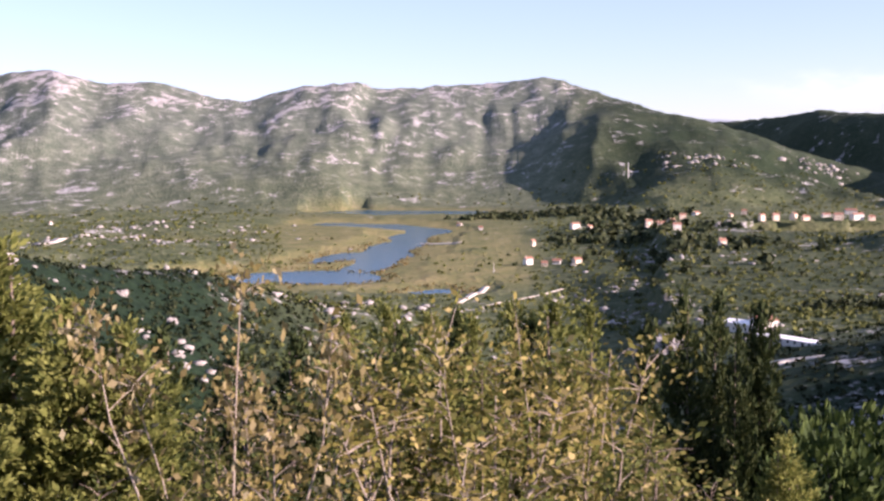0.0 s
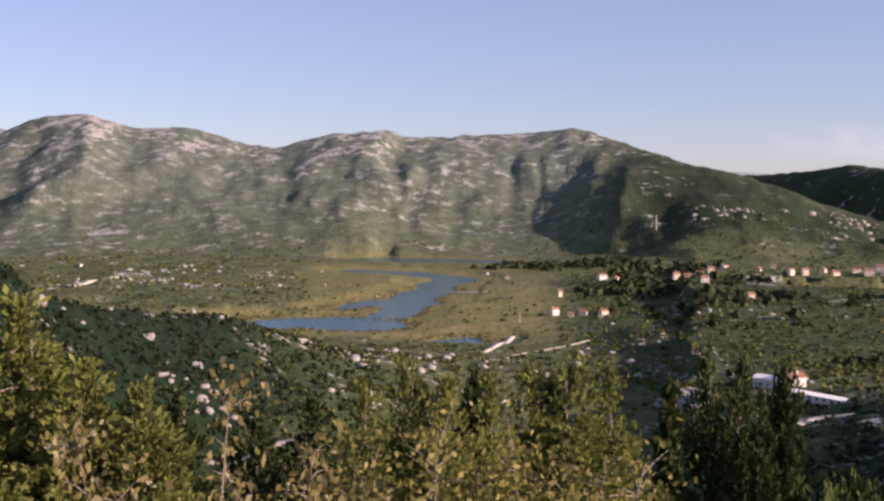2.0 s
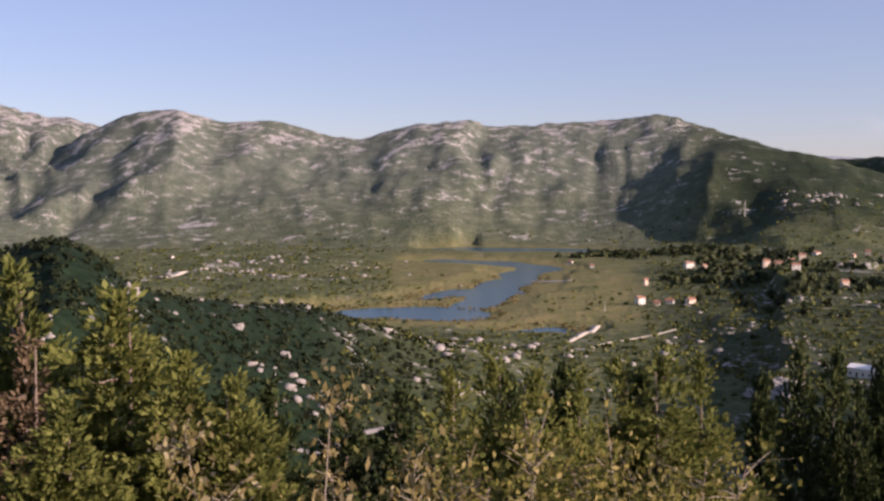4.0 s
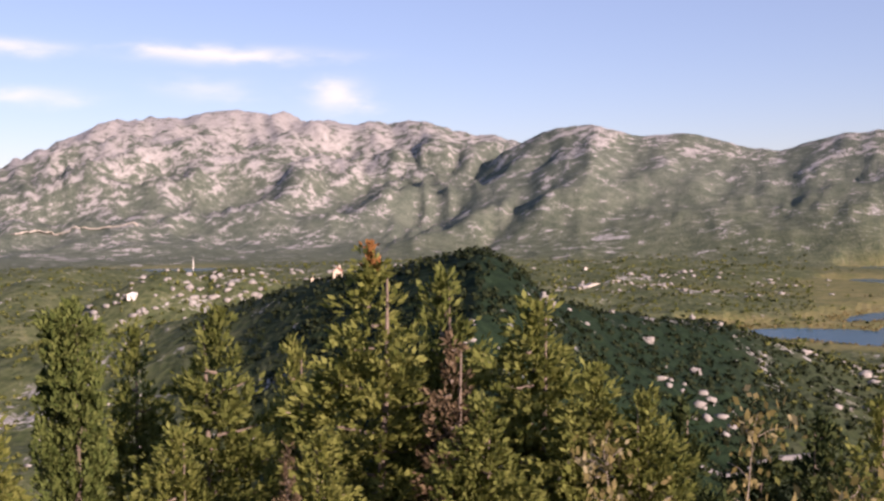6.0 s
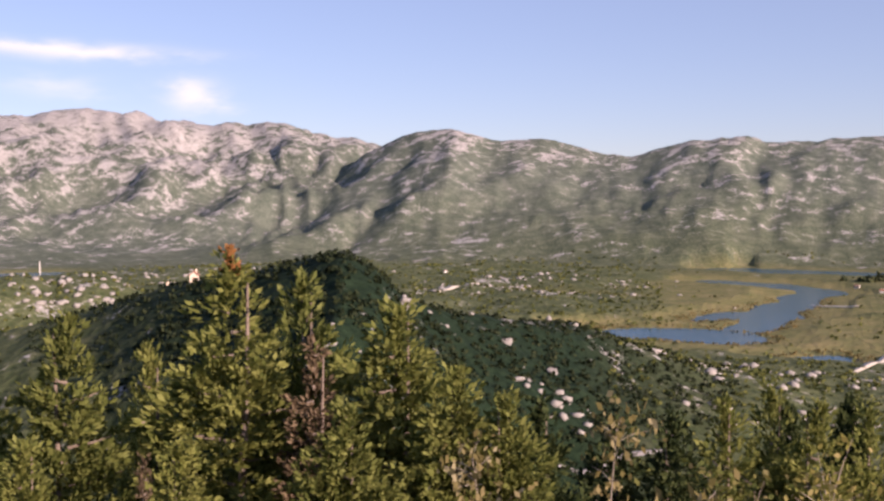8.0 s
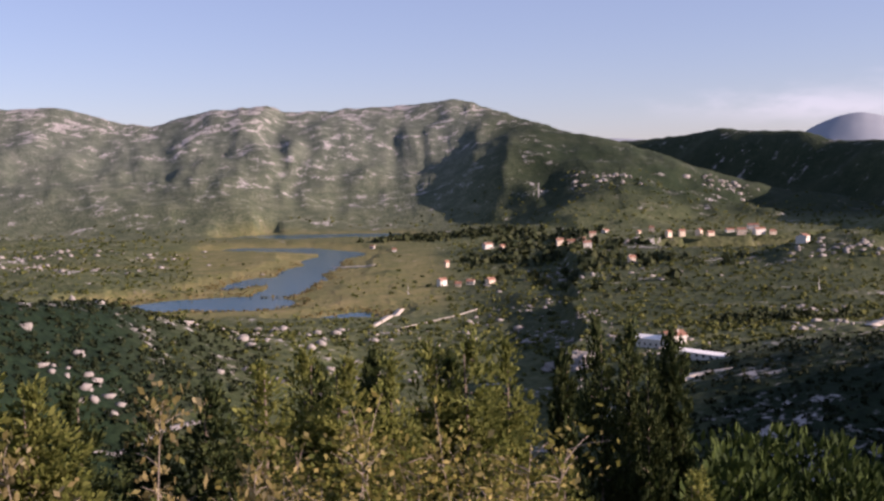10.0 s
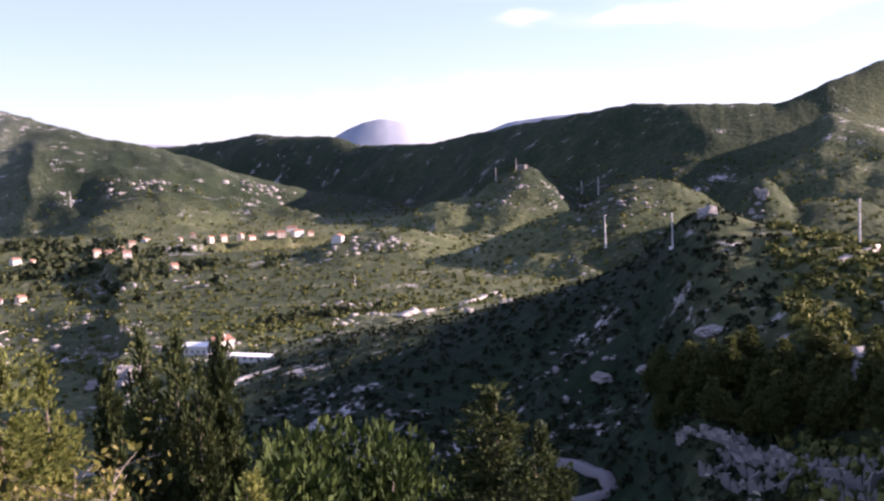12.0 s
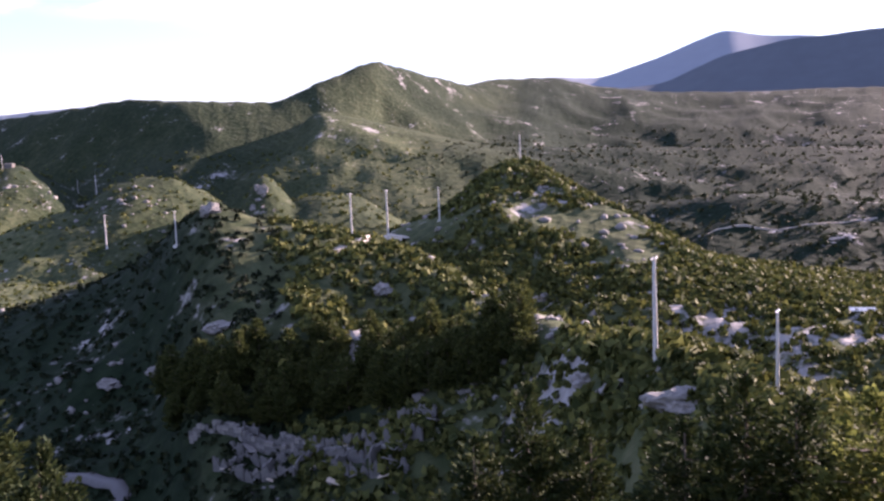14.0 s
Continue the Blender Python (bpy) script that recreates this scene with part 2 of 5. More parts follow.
def vnoise(x, y, seed=0):
    x, y = np.asarray(x, float), np.asarray(y, float)
    ix, iy = np.floor(x), np.floor(y)
    fx, fy = x - ix, y - iy
    fx, fy = fx * fx * (3 - 2 * fx), fy * fy * (3 - 2 * fy)
    a, b = lattice(ix, iy, seed), lattice(ix + 1, iy, seed)
    c, d = lattice(ix, iy + 1, seed), lattice(ix + 1, iy + 1, seed)
    return (a + (b - a) * fx) * (1 - fy) + (c + (d - c) * fx) * fy


def fbm(x, y, octaves=4, seed=0, ridged=False):
    out, amp, tot = 0, 1.0, 0
    for k in range(octaves):
        v = vnoise(x * 2 ** k + 17.3 * k, y * 2 ** k - 9.1 * k, seed + k)
        if ridged:
            v = 1 - np.abs(2 * v - 1)
        out, tot, amp = out + amp * v, tot + amp, amp * 0.5
    return out / tot


def sheet(name, verts, faces, mats, smooth=False):
    """A mesh from arrays: verts (n, 3), faces (m, 3 or 4)."""
    verts, faces = np.ascontiguousarray(verts, np.float32), np.ascontiguousarray(faces, np.int32)
    me = bpy.data.meshes.new(name)
    k = faces.shape[1]
    me.vertices.add(len(verts))
    me.vertices.foreach_set("co", verts.ravel())
    me.loops.add(faces.size)
    me.loops.foreach_set("vertex_index", faces.ravel())
    me.polygons.add(len(faces))
    me.polygons.foreach_set("loop_start", np.arange(0, faces.size, k, dtype=np.int32))
    me.polygons.foreach_set("loop_total", np.full(len(faces), k, np.int32))
    if smooth:
        me.polygons.foreach_set("use_smooth", np.ones(len(faces), bool))
    for m in mats if isinstance(mats, (list, tuple)) else [mats]:
        me.materials.append(m)
    me.update(calc_edges=True)
    me.validate()
    return me


def part(name, bm, mat, parent, label=""):
    me = bpy.data.meshes.new(name)
    bm.to_mesh(me)
    bm.free()
    me.materials.append(mat)
    ob = new(name, me)
    ob.parent = parent
    if label:
        tagged(ob, label)
    return ob


def child(name, me, parent, m=None, label=""):
    ob = new(name, me)
    ob.parent = parent
    if m is not None:
        ob.matrix_basis = m
    if label:
        tagged(ob, label)
    return ob


def box(bm, x0, x1, y0, y1, z0, z1, bevel=0.0):
    r = bmesh.ops.create_cube(bm, size=1, matrix=Matrix.Translation(((x0 + x1) / 2, (y0 + y1) / 2, (z0 + z1) / 2)) @ Matrix.Diagonal((x1 - x0, y1 - y0, z1 - z0, 1)))
    if bevel:
        edges = list({e for v in r["verts"] for e in v.link_edges})
        bmesh.ops.bevel(bm, geom=edges, offset=bevel, segments=1, affect="EDGES")


def tube(bm, points, radii, sides=7):
    """A tapered round limb along points."""
    rings = []
    pts = [Vector(p) for p in points]
    for i, (p, r) in enumerate(zip(pts, radii)):
        d = (pts[min(i + 1, len(pts) - 1)] - pts[max(i - 1, 0)]).normalized()
        a = d.orthogonal().normalized()
        b = d.cross(a)
        rings.append([bm.verts.new(p + (a * math.cos(2 * math.pi * k / sides) + b * math.sin(2 * math.pi * k / sides)) * r) for k in range(sides)])
    for q, s in zip(rings, rings[1:]):
        for k in range(sides):
            bm.faces.new((q[k], q[(k + 1) % sides], s[(k + 1) % sides], s[k]))
    bm.faces.new(rings[-1])
    bm.faces.new(rings[0][::-1])


def feathers(c, u, length, width, rng, blades=2):
    """Small leafy sprays: crossed pointed blades at c along u. Arrays in, vertices and faces out."""
    n = len(c)
    u = u / np.linalg.norm(u, axis=1, keepdims=True)
    r = rng.normal(size=(n, 3))
    s = np.cross(u, r)
    s /= np.linalg.norm(s, axis=1, keepdims=True) + 1e-9
    vs = []
    length, width = np.broadcast_to(length, n)[:, None], np.broadcast_to(width, n)[:, None]
    for k in range(blades):
        side = s if k == 0 else np.cross(u, s)
        vs.append(np.stack([c, c + u * length * 0.5 + side * width, c + u * length, c + u * length * 0.42 - side * width], 1))
    v = np.stack(vs, 1).reshape(-1, 3)
    return v, np.arange(n * blades * 4).reshape(-1, 4)


# ---- the land: crest lines as stations of bearing (degrees, positive to the left), range and height (metres) ----
def crest(a, r, stations, near, far, base, power=1.3, rough=0.0, seed=0, scale=0.004, warp=9.0, jag=0.0, ribs=0.0, x=None, y=None):
    """Height of a ridge whose crest runs through the stations; near and far: widths of its two slopes."""
    st = sorted(stations)
    ba, rg, hi = (np.array(v, float) for v in zip(*st))
    fine_a = np.linspace(ba[0] - 6, ba[-1] + 6, 1500)
    pull = np.exp(-(np.arange(-60, 61) * (fine_a[1] - fine_a[0]) / 0.42) ** 2)
    pull /= pull.sum()
    def soft(v):
        w = np.interp(fine_a, ba, v)
        return np.convolve(np.pad(w, 60, "edge"), pull, "valid")
    drift = np.clip(np.abs(r - np.interp(a, ba, rg)) / near * 3, 0, 1)
    a = a + drift * (fbm(x * scale * 0.7, y * scale * 0.7, 3, seed + 9) - 0.5) * warp
    rc, zc = np.interp(a, fine_a, soft(rg)), np.interp(a, fine_a, soft(hi))
    edge = np.clip(np.minimum(a - ba[0], ba[-1] - a) / 1.5 + 1, 0, 1)
    u = r - rc
    s = np.clip(np.abs(u) / np.where(u < 0, near, far), 0, 1)
    s = (np.sqrt(s * s + 0.0036) - 0.06) / 0.9418
    f = (1 - s) ** power
    h = base + (zc - base) * f * edge - 60 * (1 - edge) - 40 * (s >= 1)
    if rough:
        w = np.clip(f * (1 - f) * 4, 0, 1) * edge * np.clip((zc - base) / 60, 0, 1)
        h = h + w * rough * (fbm(x * scale, y * scale, 5, seed, True) - 0.62) * 2
        if ribs:
            lean = a * 0.62 + u * 0.0009 + (fbm(x * 0.0016, y * 0.0016, 3, seed + 5) - 0.5) * 2.2
            spurs = fbm(lean, r * 0.0004, 4, seed + 3, True) - 0.6
            h = h + np.clip(f * 1.25, 0, 1) * (1 - 0.75 * f) * edge * ribs * 2 * spurs
    if jag:
        h = h + f ** 3 * edge * jag * 2 * (fbm(a * 1.1, r * 0.0011, 4, seed + 7, True) - 0.6)
    return h


def knob(x, y, bearing, rng, top, rx, ry=None, power=2.0):
    """Height of a rounded hill."""
    bx, by = flat_dir(bearing)
    ax, ay = -by, bx
    dx, dy = x - bx * rng, y - by * rng
    u, v = (dx * ax + dy * ay) / rx, (dx * bx + dy * by) / (ry or rx)
    q = np.sqrt(u * u + v * v)
    q = q * (1 + 0.9 * (fbm(x * 0.011, y * 0.011, 4, int(abs(bearing) * 10)) - 0.5))
    return top * np.clip(1 - (q / 1.35) ** 1.7, 0, 1) ** 1.5 * (1 + 0.16 * (fbm(x * 0.03, y * 0.03, 3, 12) - 0.5)) - 40 * (q >= 1.35)


LAKES = [(10.6, 968, 7.6, 968, 46), (7.6, 960, 5.6, 945, 44), (7.2, 1085, 5.2, 1160, 20), (4.5, 1020, 3.4, 1130, 22), (3.4, 1140, 2.3, 1280, 32), (2.3, 1290, 1.0, 1470, 30),
         (6.0, 1635, 3.4, 1575, 36), (2.9, 1560, 1.4, 1500, 26), (5.2, 1940, 2.4, 1900, 50), (2.4, 1880, -0.7, 1860, 66), (10.4, 2200, 8.9, 2150, 60), (24.6, 1990, 20.6, 1940, 46),
         (46.6, 2000, 43.0, 2000, 80), (-19.3, 1270, -26.0, 1330, 42), (1.5, 835, 0.3, 840, 14)]


def lake_depth(x, y):
    """Above 0 on land, below 0 in a lake: metres to the shore."""
    best = np.full(np.shape(x), 1e9)
    for b0, r0, b1, r1, w in LAKES:
        p, q = np.array(flat_dir(b0)) * r0, np.array(flat_dir(b1)) * r1
        d = q - p
        t = np.clip(((x - p[0]) * d[0] + (y - p[1]) * d[1]) / (d @ d), 0, 1)
        best = np.minimum(best, np.hypot(x - p[0] - t * d[0], y - p[1] - t * d[1]) - w)
    return best + (fbm(x * 0.016, y * 0.016, 3, 5) - 0.5) * 34


MASSIF = [(70, 4000, 60), (56, 4100, 100), (52.8, 4150, 195), (50.9, 4200, 300), (47.8, 4200, 415), (46.4, 4200, 445), (42.3, 4200, 466), (40.2, 4200, 502), (37.5, 4150, 482),
          (35.6, 4050, 438), (32.2, 4000, 434), (30.4, 3950, 434), (28.5, 3900, 390), (25.4, 3800, 360), (20, 3700, 250), (14, 3600, 100)]
FRONT = [(28, 3200, 120), (25.4, 3200, 280), (22.9, 3150, 342), (20.6, 3100, 350), (18, 3100, 310), (15.1, 3050, 312), (12.8, 3000, 270), (10.8, 2950, 250),
         (8.1, 2950, 290), (4.7, 2950, 306), (2.9, 3000, 285), (-3, 3050, 300), (-6.2, 3000, 312), (-8.2, 2880, 266), (-10.1, 2720, 230), (-12.1, 2570, 194), (-13.1, 2520, 182), (-15, 2470, 160), (-19, 2450, 95), (-24, 2450, 30)]
BACK = [(-2, 3900, 60), (-8, 3850, 130), (-13.5, 3700, 192), (-15, 3580, 189), (-16.8, 3450, 192), (-19, 3280, 200), (-20.1, 3200, 211), (-21.2, 3110, 196), (-24.3, 2850, 185), (-25.5, 2750, 156),
        (-29.7, 2350, 147), (-32.1, 2150, 164), (-36.1, 1900, 178), (-40.6, 1700, 188), (-43.3, 1640, 181), (-48.5, 1640, 175), (-51.2, 1700, 213), (-53.8, 1800, 245), (-56.4, 1950, 225), (-58.8, 2150, 211),
        (-60, 2300, 228), (-63.4, 2500, 234), (-66.1, 2600, 212), (-69, 2600, 192), (-74, 2650, 184), (-90, 2700, 180), (-120, 2800, 150)]
LIT_SPUR = [(-46, 1500, 60), (-49.2, 1500, 130), (-50.1, 1500, 157), (-52, 1500, 146), (-56, 1500, 120), (-60, 1520, 95), (-66, 1600, 85), (-80, 1700, 70), (-95, 1700, 60)]
MIDDLE_RIGHT = [(-58, 1000, 40), (-64, 950, 48), (-69, 900, 50), (-73, 870, 60), (-80, 850, 52), (-100, 800, 60)]
POLE_HILL = [(-12, 400, 20), (-17.5, 405, 32), (-24.6, 415, 45), (-30.8, 420, 52), (-37.8, 400, 68), (-40.3, 385, 76), (-43.2, 350, 96), (-44.6, 340, 99), (-47, 330, 94), (-49.5, 320, 92), (-53.4, 305, 88.5),
             (-57.1, 270, 83), (-60.1, 230, 79), (-64.5, 170, 84.5), (-68.6, 134, 91.5), (-72.5, 112, 93), (-80, 95, 90), (-95, 90, 98)]
MAST_HILL = [(-54, 520, 70), (-57, 500, 80), (-60, 525, 100), (-62, 530, 103), (-64, 500, 93), (-66.3, 470, 83), (-71.9, 400, 65), (-80.4, 350, 56), (-100, 330, 55)]
SHADE_HILL = [(58, 600, 30), (48, 620, 45), (40, 560, 66), (37, 520, 79), (35.4, 500, 83), (31, 450, 93), (26.8, 420, 101), (25, 425, 96), (23.3, 435, 82), (21.6, 445, 75),
              (13.8, 560, 54), (6.5, 600, 23), (0, 640, 12), (-8, 640, 8)]


def land(x, y):
    """Height of the land."""
    a = np.degrees(np.arctan2(-x, y))
    r = np.hypot(x, y)
    base = 2.5 + 5 * np.clip((r - 700) / 900, 0, 1) * fbm(x * 0.003, y * 0.003, 3, 3)
    karst = np.clip((a - 8) / 6, 0, 1) + np.clip((-4 - a) / 5, 0, 1)
    base = base + karst * np.clip((r - 500) / 300, 0, 1) * np.clip((2100 - r) / 300, 0, 1) * 20 * np.clip(fbm(x * 0.006, y * 0.006, 4, 8) - 0.35, 0, 1) * 2
    kw = dict(x=x, y=y)
    h = base
    for z in (crest(a, r, MASSIF, 1900, 900, 0, 1.5, 90, 21, 0.003, jag=8, ribs=80, **kw),
              crest(a, r, FRONT, 1050, 700, 0, 1.15, 38, 33, 0.0036, jag=5, ribs=20, **kw),
              crest(a, r, BACK, 480 + 800 * np.clip((-54 - a) / 8, 0, 1), 700, 0, 1.2, 26, 41, 0.004, 4.0, jag=3, **kw),
              crest(a, r, LIT_SPUR, 520, 700, 0, 1.2, 20, 44, 0.006, **kw),
              crest(a, r, MIDDLE_RIGHT, 260, 500, 0, 1.0, 12, 45, 0.01, **kw),
              crest(a, r, MAST_HILL, 260, 320, 20, 1.1, 16, 46, 0.012, 3.0, **kw),
              crest(a, r, SHADE_HILL, 330, 260, 2, 1.15, 16, 47, 0.012, 4.0, **kw),
              crest(a, r, POLE_HILL, 230, 240, 22, 1.05, 14, 48, 0.014, 2.5, **kw),
              knob(x, y, -13.6, 2150, 98, 190, 260), knob(x, y, -20.5, 2350, 72, 160, 250), knob(x, y, -24.5, 2100, 50, 120, 160),
              knob(x, y, -16.6, 1290, 26, 75, 70), knob(x, y, -26.9, 1090, 46, 135, 170), knob(x, y, -34.6, 1500, 93, 110, 260),
              knob(x, y, -31.0, 1450, 58, 120, 250), knob(x, y, -41.2, 1010, 86, 130, 200), knob(x, y, -37.5, 980, 62, 90, 160),
              knob(x, y, -47.4, 900, 86, 45, 120), knob(x, y, -50.5, 900, 70, 90, 200), knob(x, y, 43.6, 900, 66, 95, 130), knob(x, y, 40.3, 920, 67, 90, 130), knob(x, y, 50.0, 1100, 50, 140, 200),
              knob(x, y, -9.0, 1650, 18, 120, 120), knob(x, y, -1.8, 1130, 9, 22, 18)):
        k = 6.0
        m = np.clip(0.5 + 0.5 * (h - z) / k, 0, 1)
        h = z * (1 - m) + h * m + k * m * (1 - m)
    # the hillside under the camera, and the higher slope behind it
    own = 118.35 - 0.62 * np.clip(r - 1.8, 0, 400) + np.clip(r - 60, 0, 300) * 0.25
    behind = np.clip((np.abs(a + 180 - 360 * (a > 0)) < 78), 0, 1)
    own = np.where(behind > 0, np.maximum(own, 118.3 + 0 * r), own)
    h = np.maximum(h, np.clip(own, 0, None))
    h = h + (fbm(x * 0.05, y * 0.05, 4, 60) - 0.5) * 3.2 * np.clip((h - 4) / 20, 0.1, 1) * np.clip(r / 60, 0.1, 1)
    d = lake_depth(x, y)
    low = np.clip(1 - (h - 22) / 10, 0, 1)
    shore = np.clip(d / 40, -1, 1)
    return np.where(d < 40, h * (1 - low) + low * np.where(shore < 0, 3.0 * shore, np.minimum(h, 0.3 + 3 * shore)), h)




def ground(x, y):
    return float(land(np.array([x]), np.array([y]))[0])


def at(bearing, rng, up=0.0):
    bx, by = flat_dir(bearing)
    return Vector((bx * rng, by * rng, ground(bx * rng, by * rng) + up))


bear = np.concatenate([np.arange(-180, -84, 1.5), np.arange(-84, 56, 0.19), np.arange(56, 180, 1.5)])
rad = np.concatenate([[0.4, 1.0, 1.8, 3, 5, 8], 11 * 1.0155 ** np.arange(0, 425)])
rad = rad[rad < 4950]
A, Rr = np.meshgrid(np.radians(bear), rad)
X, Y = -np.sin(A) * Rr, np.cos(A) * Rr
Z = land(X, Y)
nr, na = X.shape
ii, jj = np.meshgrid(np.arange(nr - 1), np.arange(na), indexing="ij")
j2 = (jj + 1) % na
quads = np.stack([ii * na + jj, (ii + 1) * na + jj, (ii + 1) * na + j2, ii * na + j2], -1).reshape(-1, 4)
me = sheet("ground", np.stack([X, Y, Z], -1).reshape(-1, 3), quads, LAND, smooth=True)
AD = np.degrees(A)
slope_n = fbm(X * 0.008, Y * 0.008, 4, 71)
rock = 0.3 * slope_n + 0.35 * np.clip((Z - 150) / 300, 0, 1)
rock += 0.1 * np.exp(-((AD - 42.6) / 4.8) ** 2 - ((Rr - 860) / 120) ** 2)
rock += 0.3 * np.exp(-((AD + 16.6) / 2.2) ** 2 - ((Rr - 1270) / 70) ** 2)
rock += 0.13 * np.clip((AD - 24) / 14, 0, 1) * np.clip((Rr - 2300) / 600, 0, 1)
rock += 0.09 * np.clip((-56 - AD) / 6, 0, 1) * (Rr > 80) * (Rr < 450)
rock += 0.85 * np.clip((-46 - AD) / 5, 0, 1) * ((Rr > 90) & (Rr < 620)) * np.clip(fbm(X * 0.05, Y * 0.05, 3, 72) - 0.36, 0, 1)
field = np.clip((7 - Z) / 3, 0, 1) * np.clip((Rr - 780) / 80, 0, 1) * np.clip((1900 - Rr) / 200, 0, 1) * np.clip((AD + 6) / 2, 0, 1) * np.clip((24 - AD) / 3, 0, 1)
field = np.maximum(field, 0.8 * np.clip(1 - lake_depth(X, Y) / 60, 0, 1) * (Z < 12))
rock += 0.09 * np.clip((Rr - 1900) / 200, 0, 1) * np.clip((AD + 9) / 3, 0, 1)
rock = rock * (1 - field)
# near hill: ground colour darkened where a cast shadow lies on it
wood_and_shade = np.clip(1.8 - np.abs(AD - 24) / 13, 0, 1) * np.clip((640 - Rr) / 80, 0, 1) * np.clip((Rr - 60) / 60, 0, 1)
wood_and_shade = np.maximum(wood_and_shade, 0.9 * np.exp(-((AD + 48) / 9) ** 2 - ((Rr - 215) / 45) ** 2))
# back ridge and front shoulder: their shade is put into the colour
wood_and_shade = np.maximum(wood_and_shade, 0.8 * np.clip((-6 - AD) / 4, 0, 1) * np.clip((Rr - 1650 + 650 * np.clip((-28 - AD) / 10, 0, 1)) / 250, 0, 1) * (0.7 + 0.5 * slope_n))
# slope below the poles: its shade painted as dark ground
wood_and_shade = np.maximum(wood_and_shade, 0.95 * np.clip((-16 - AD) / 5, 0, 1) * np.clip((AD + 48) / 6, 0, 1) * np.clip((Rr - 50) / 30, 0, 1) * np.clip((480 - Rr) / 60, 0, 1))
wood_and_shade = np.maximum(wood_and_shade, 0.45 * np.clip((-5 - AD) / 3, 0, 1) * np.clip((AD + 30) / 6, 0, 1) * np.clip((Rr - 560) / 80, 0, 1) * np.clip((1350 - Rr) / 150, 0, 1))
wood_and_shade = np.maximum(wood_and_shade, 1.0 * np.clip((-58 - AD) / 4, 0, 1) * np.clip((Rr - 580) / 60, 0, 1))
# the sunlit spur is left out of the darkening
wood_and_shade *= 1 - 0.9 * np.exp(-((AD + 53) / 4.5) ** 2 - ((Rr - 1350) / 230) ** 2)
wood_and_shade = np.maximum(wood_and_shade, 0.55 * np.clip((-35 - AD) / 3, 0, 1) * np.clip((AD + 57) / 3, 0, 1) * np.clip((Rr - 640) / 60, 0, 1) * np.clip((1250 - Rr) / 100, 0, 1))
# painted haze grows with range beyond 1700 m
haze_tint = (1 - wood_and_shade) * np.clip((Rr - 1700) / 900, 0, 1) * np.clip((AD + 40) / 30, 0.25, 1)
for key, values in (("rock", rock), ("field", field), ("wood_and_shade", wood_and_shade), ("haze_tint", haze_tint)):
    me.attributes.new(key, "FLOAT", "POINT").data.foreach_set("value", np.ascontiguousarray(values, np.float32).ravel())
land_ob = tagged(new("ground", me), "karst hills and valley with scrub and pale limestone", "ground", kind="structure")

# the lakes: one level sheet, seen where the land lies below it
wx = np.array([[-2600, 700, 0], [1200, 700, 0], [1200, 2400, 0], [-2600, 2400, 0]], float)
water = tagged(new("water", sheet("water", wx, np.array([[0, 1, 2, 3]]), WATER)), "blue lake water between reedy banks", "lake", kind="structure")


# far hills on the horizon
def far_hill(name, stations, thick, mat, label):
    st = sorted(stations)
    ba, rg, hi = (np.array(v, float) for v in zip(*st))
    b = np.linspace(ba[0], ba[-1], 90)
    vs, k = [], 12
    kw = max(1, int(0.5 / (b[1] - b[0])))
    for j in range(k):
        s = j / (k - 1)
        rr = np.interp(b, ba, rg) - thick * (1 - s)
        zz = np.convolve(np.pad(np.interp(b, ba, hi), kw, "edge"), np.ones(2 * kw + 1) / (2 * kw + 1), "valid") * s ** 0.8 + (fbm(b * 0.8, b * 0 + j * 0.3, 3, 80) - 0.5) * 10 * s
        bx, by = -np.sin(np.radians(b)), np.cos(np.radians(b))
        vs.append(np.stack([bx * rr, by * rr, zz], -1))
    v = np.concatenate(vs)
    f = np.array([[i * 90 + j, i * 90 + j + 1, (i + 1) * 90 + j + 1, (i + 1) * 90 + j] for i in range(k - 1) for j in range(89)])
    return tagged(new(name, sheet(name, v, f, mat, True)), label, "hill", kind="structure")


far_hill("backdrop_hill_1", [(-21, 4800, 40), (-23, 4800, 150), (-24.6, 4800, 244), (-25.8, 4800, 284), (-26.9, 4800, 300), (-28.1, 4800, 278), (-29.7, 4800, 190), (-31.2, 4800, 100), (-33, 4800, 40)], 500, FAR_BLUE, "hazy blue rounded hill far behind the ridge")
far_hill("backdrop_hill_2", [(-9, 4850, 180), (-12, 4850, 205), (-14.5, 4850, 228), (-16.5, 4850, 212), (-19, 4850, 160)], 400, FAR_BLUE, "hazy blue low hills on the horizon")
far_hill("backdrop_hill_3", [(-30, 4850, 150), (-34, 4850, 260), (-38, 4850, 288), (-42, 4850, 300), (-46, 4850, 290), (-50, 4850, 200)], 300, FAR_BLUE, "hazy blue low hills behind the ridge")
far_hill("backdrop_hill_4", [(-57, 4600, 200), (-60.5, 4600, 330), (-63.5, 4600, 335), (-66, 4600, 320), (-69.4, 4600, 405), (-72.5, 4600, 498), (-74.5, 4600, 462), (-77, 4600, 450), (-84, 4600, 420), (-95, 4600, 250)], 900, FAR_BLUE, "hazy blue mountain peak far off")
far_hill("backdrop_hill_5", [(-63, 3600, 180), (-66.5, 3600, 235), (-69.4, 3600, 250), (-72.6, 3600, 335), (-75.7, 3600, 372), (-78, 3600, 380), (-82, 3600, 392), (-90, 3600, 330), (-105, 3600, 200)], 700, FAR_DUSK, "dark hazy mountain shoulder")


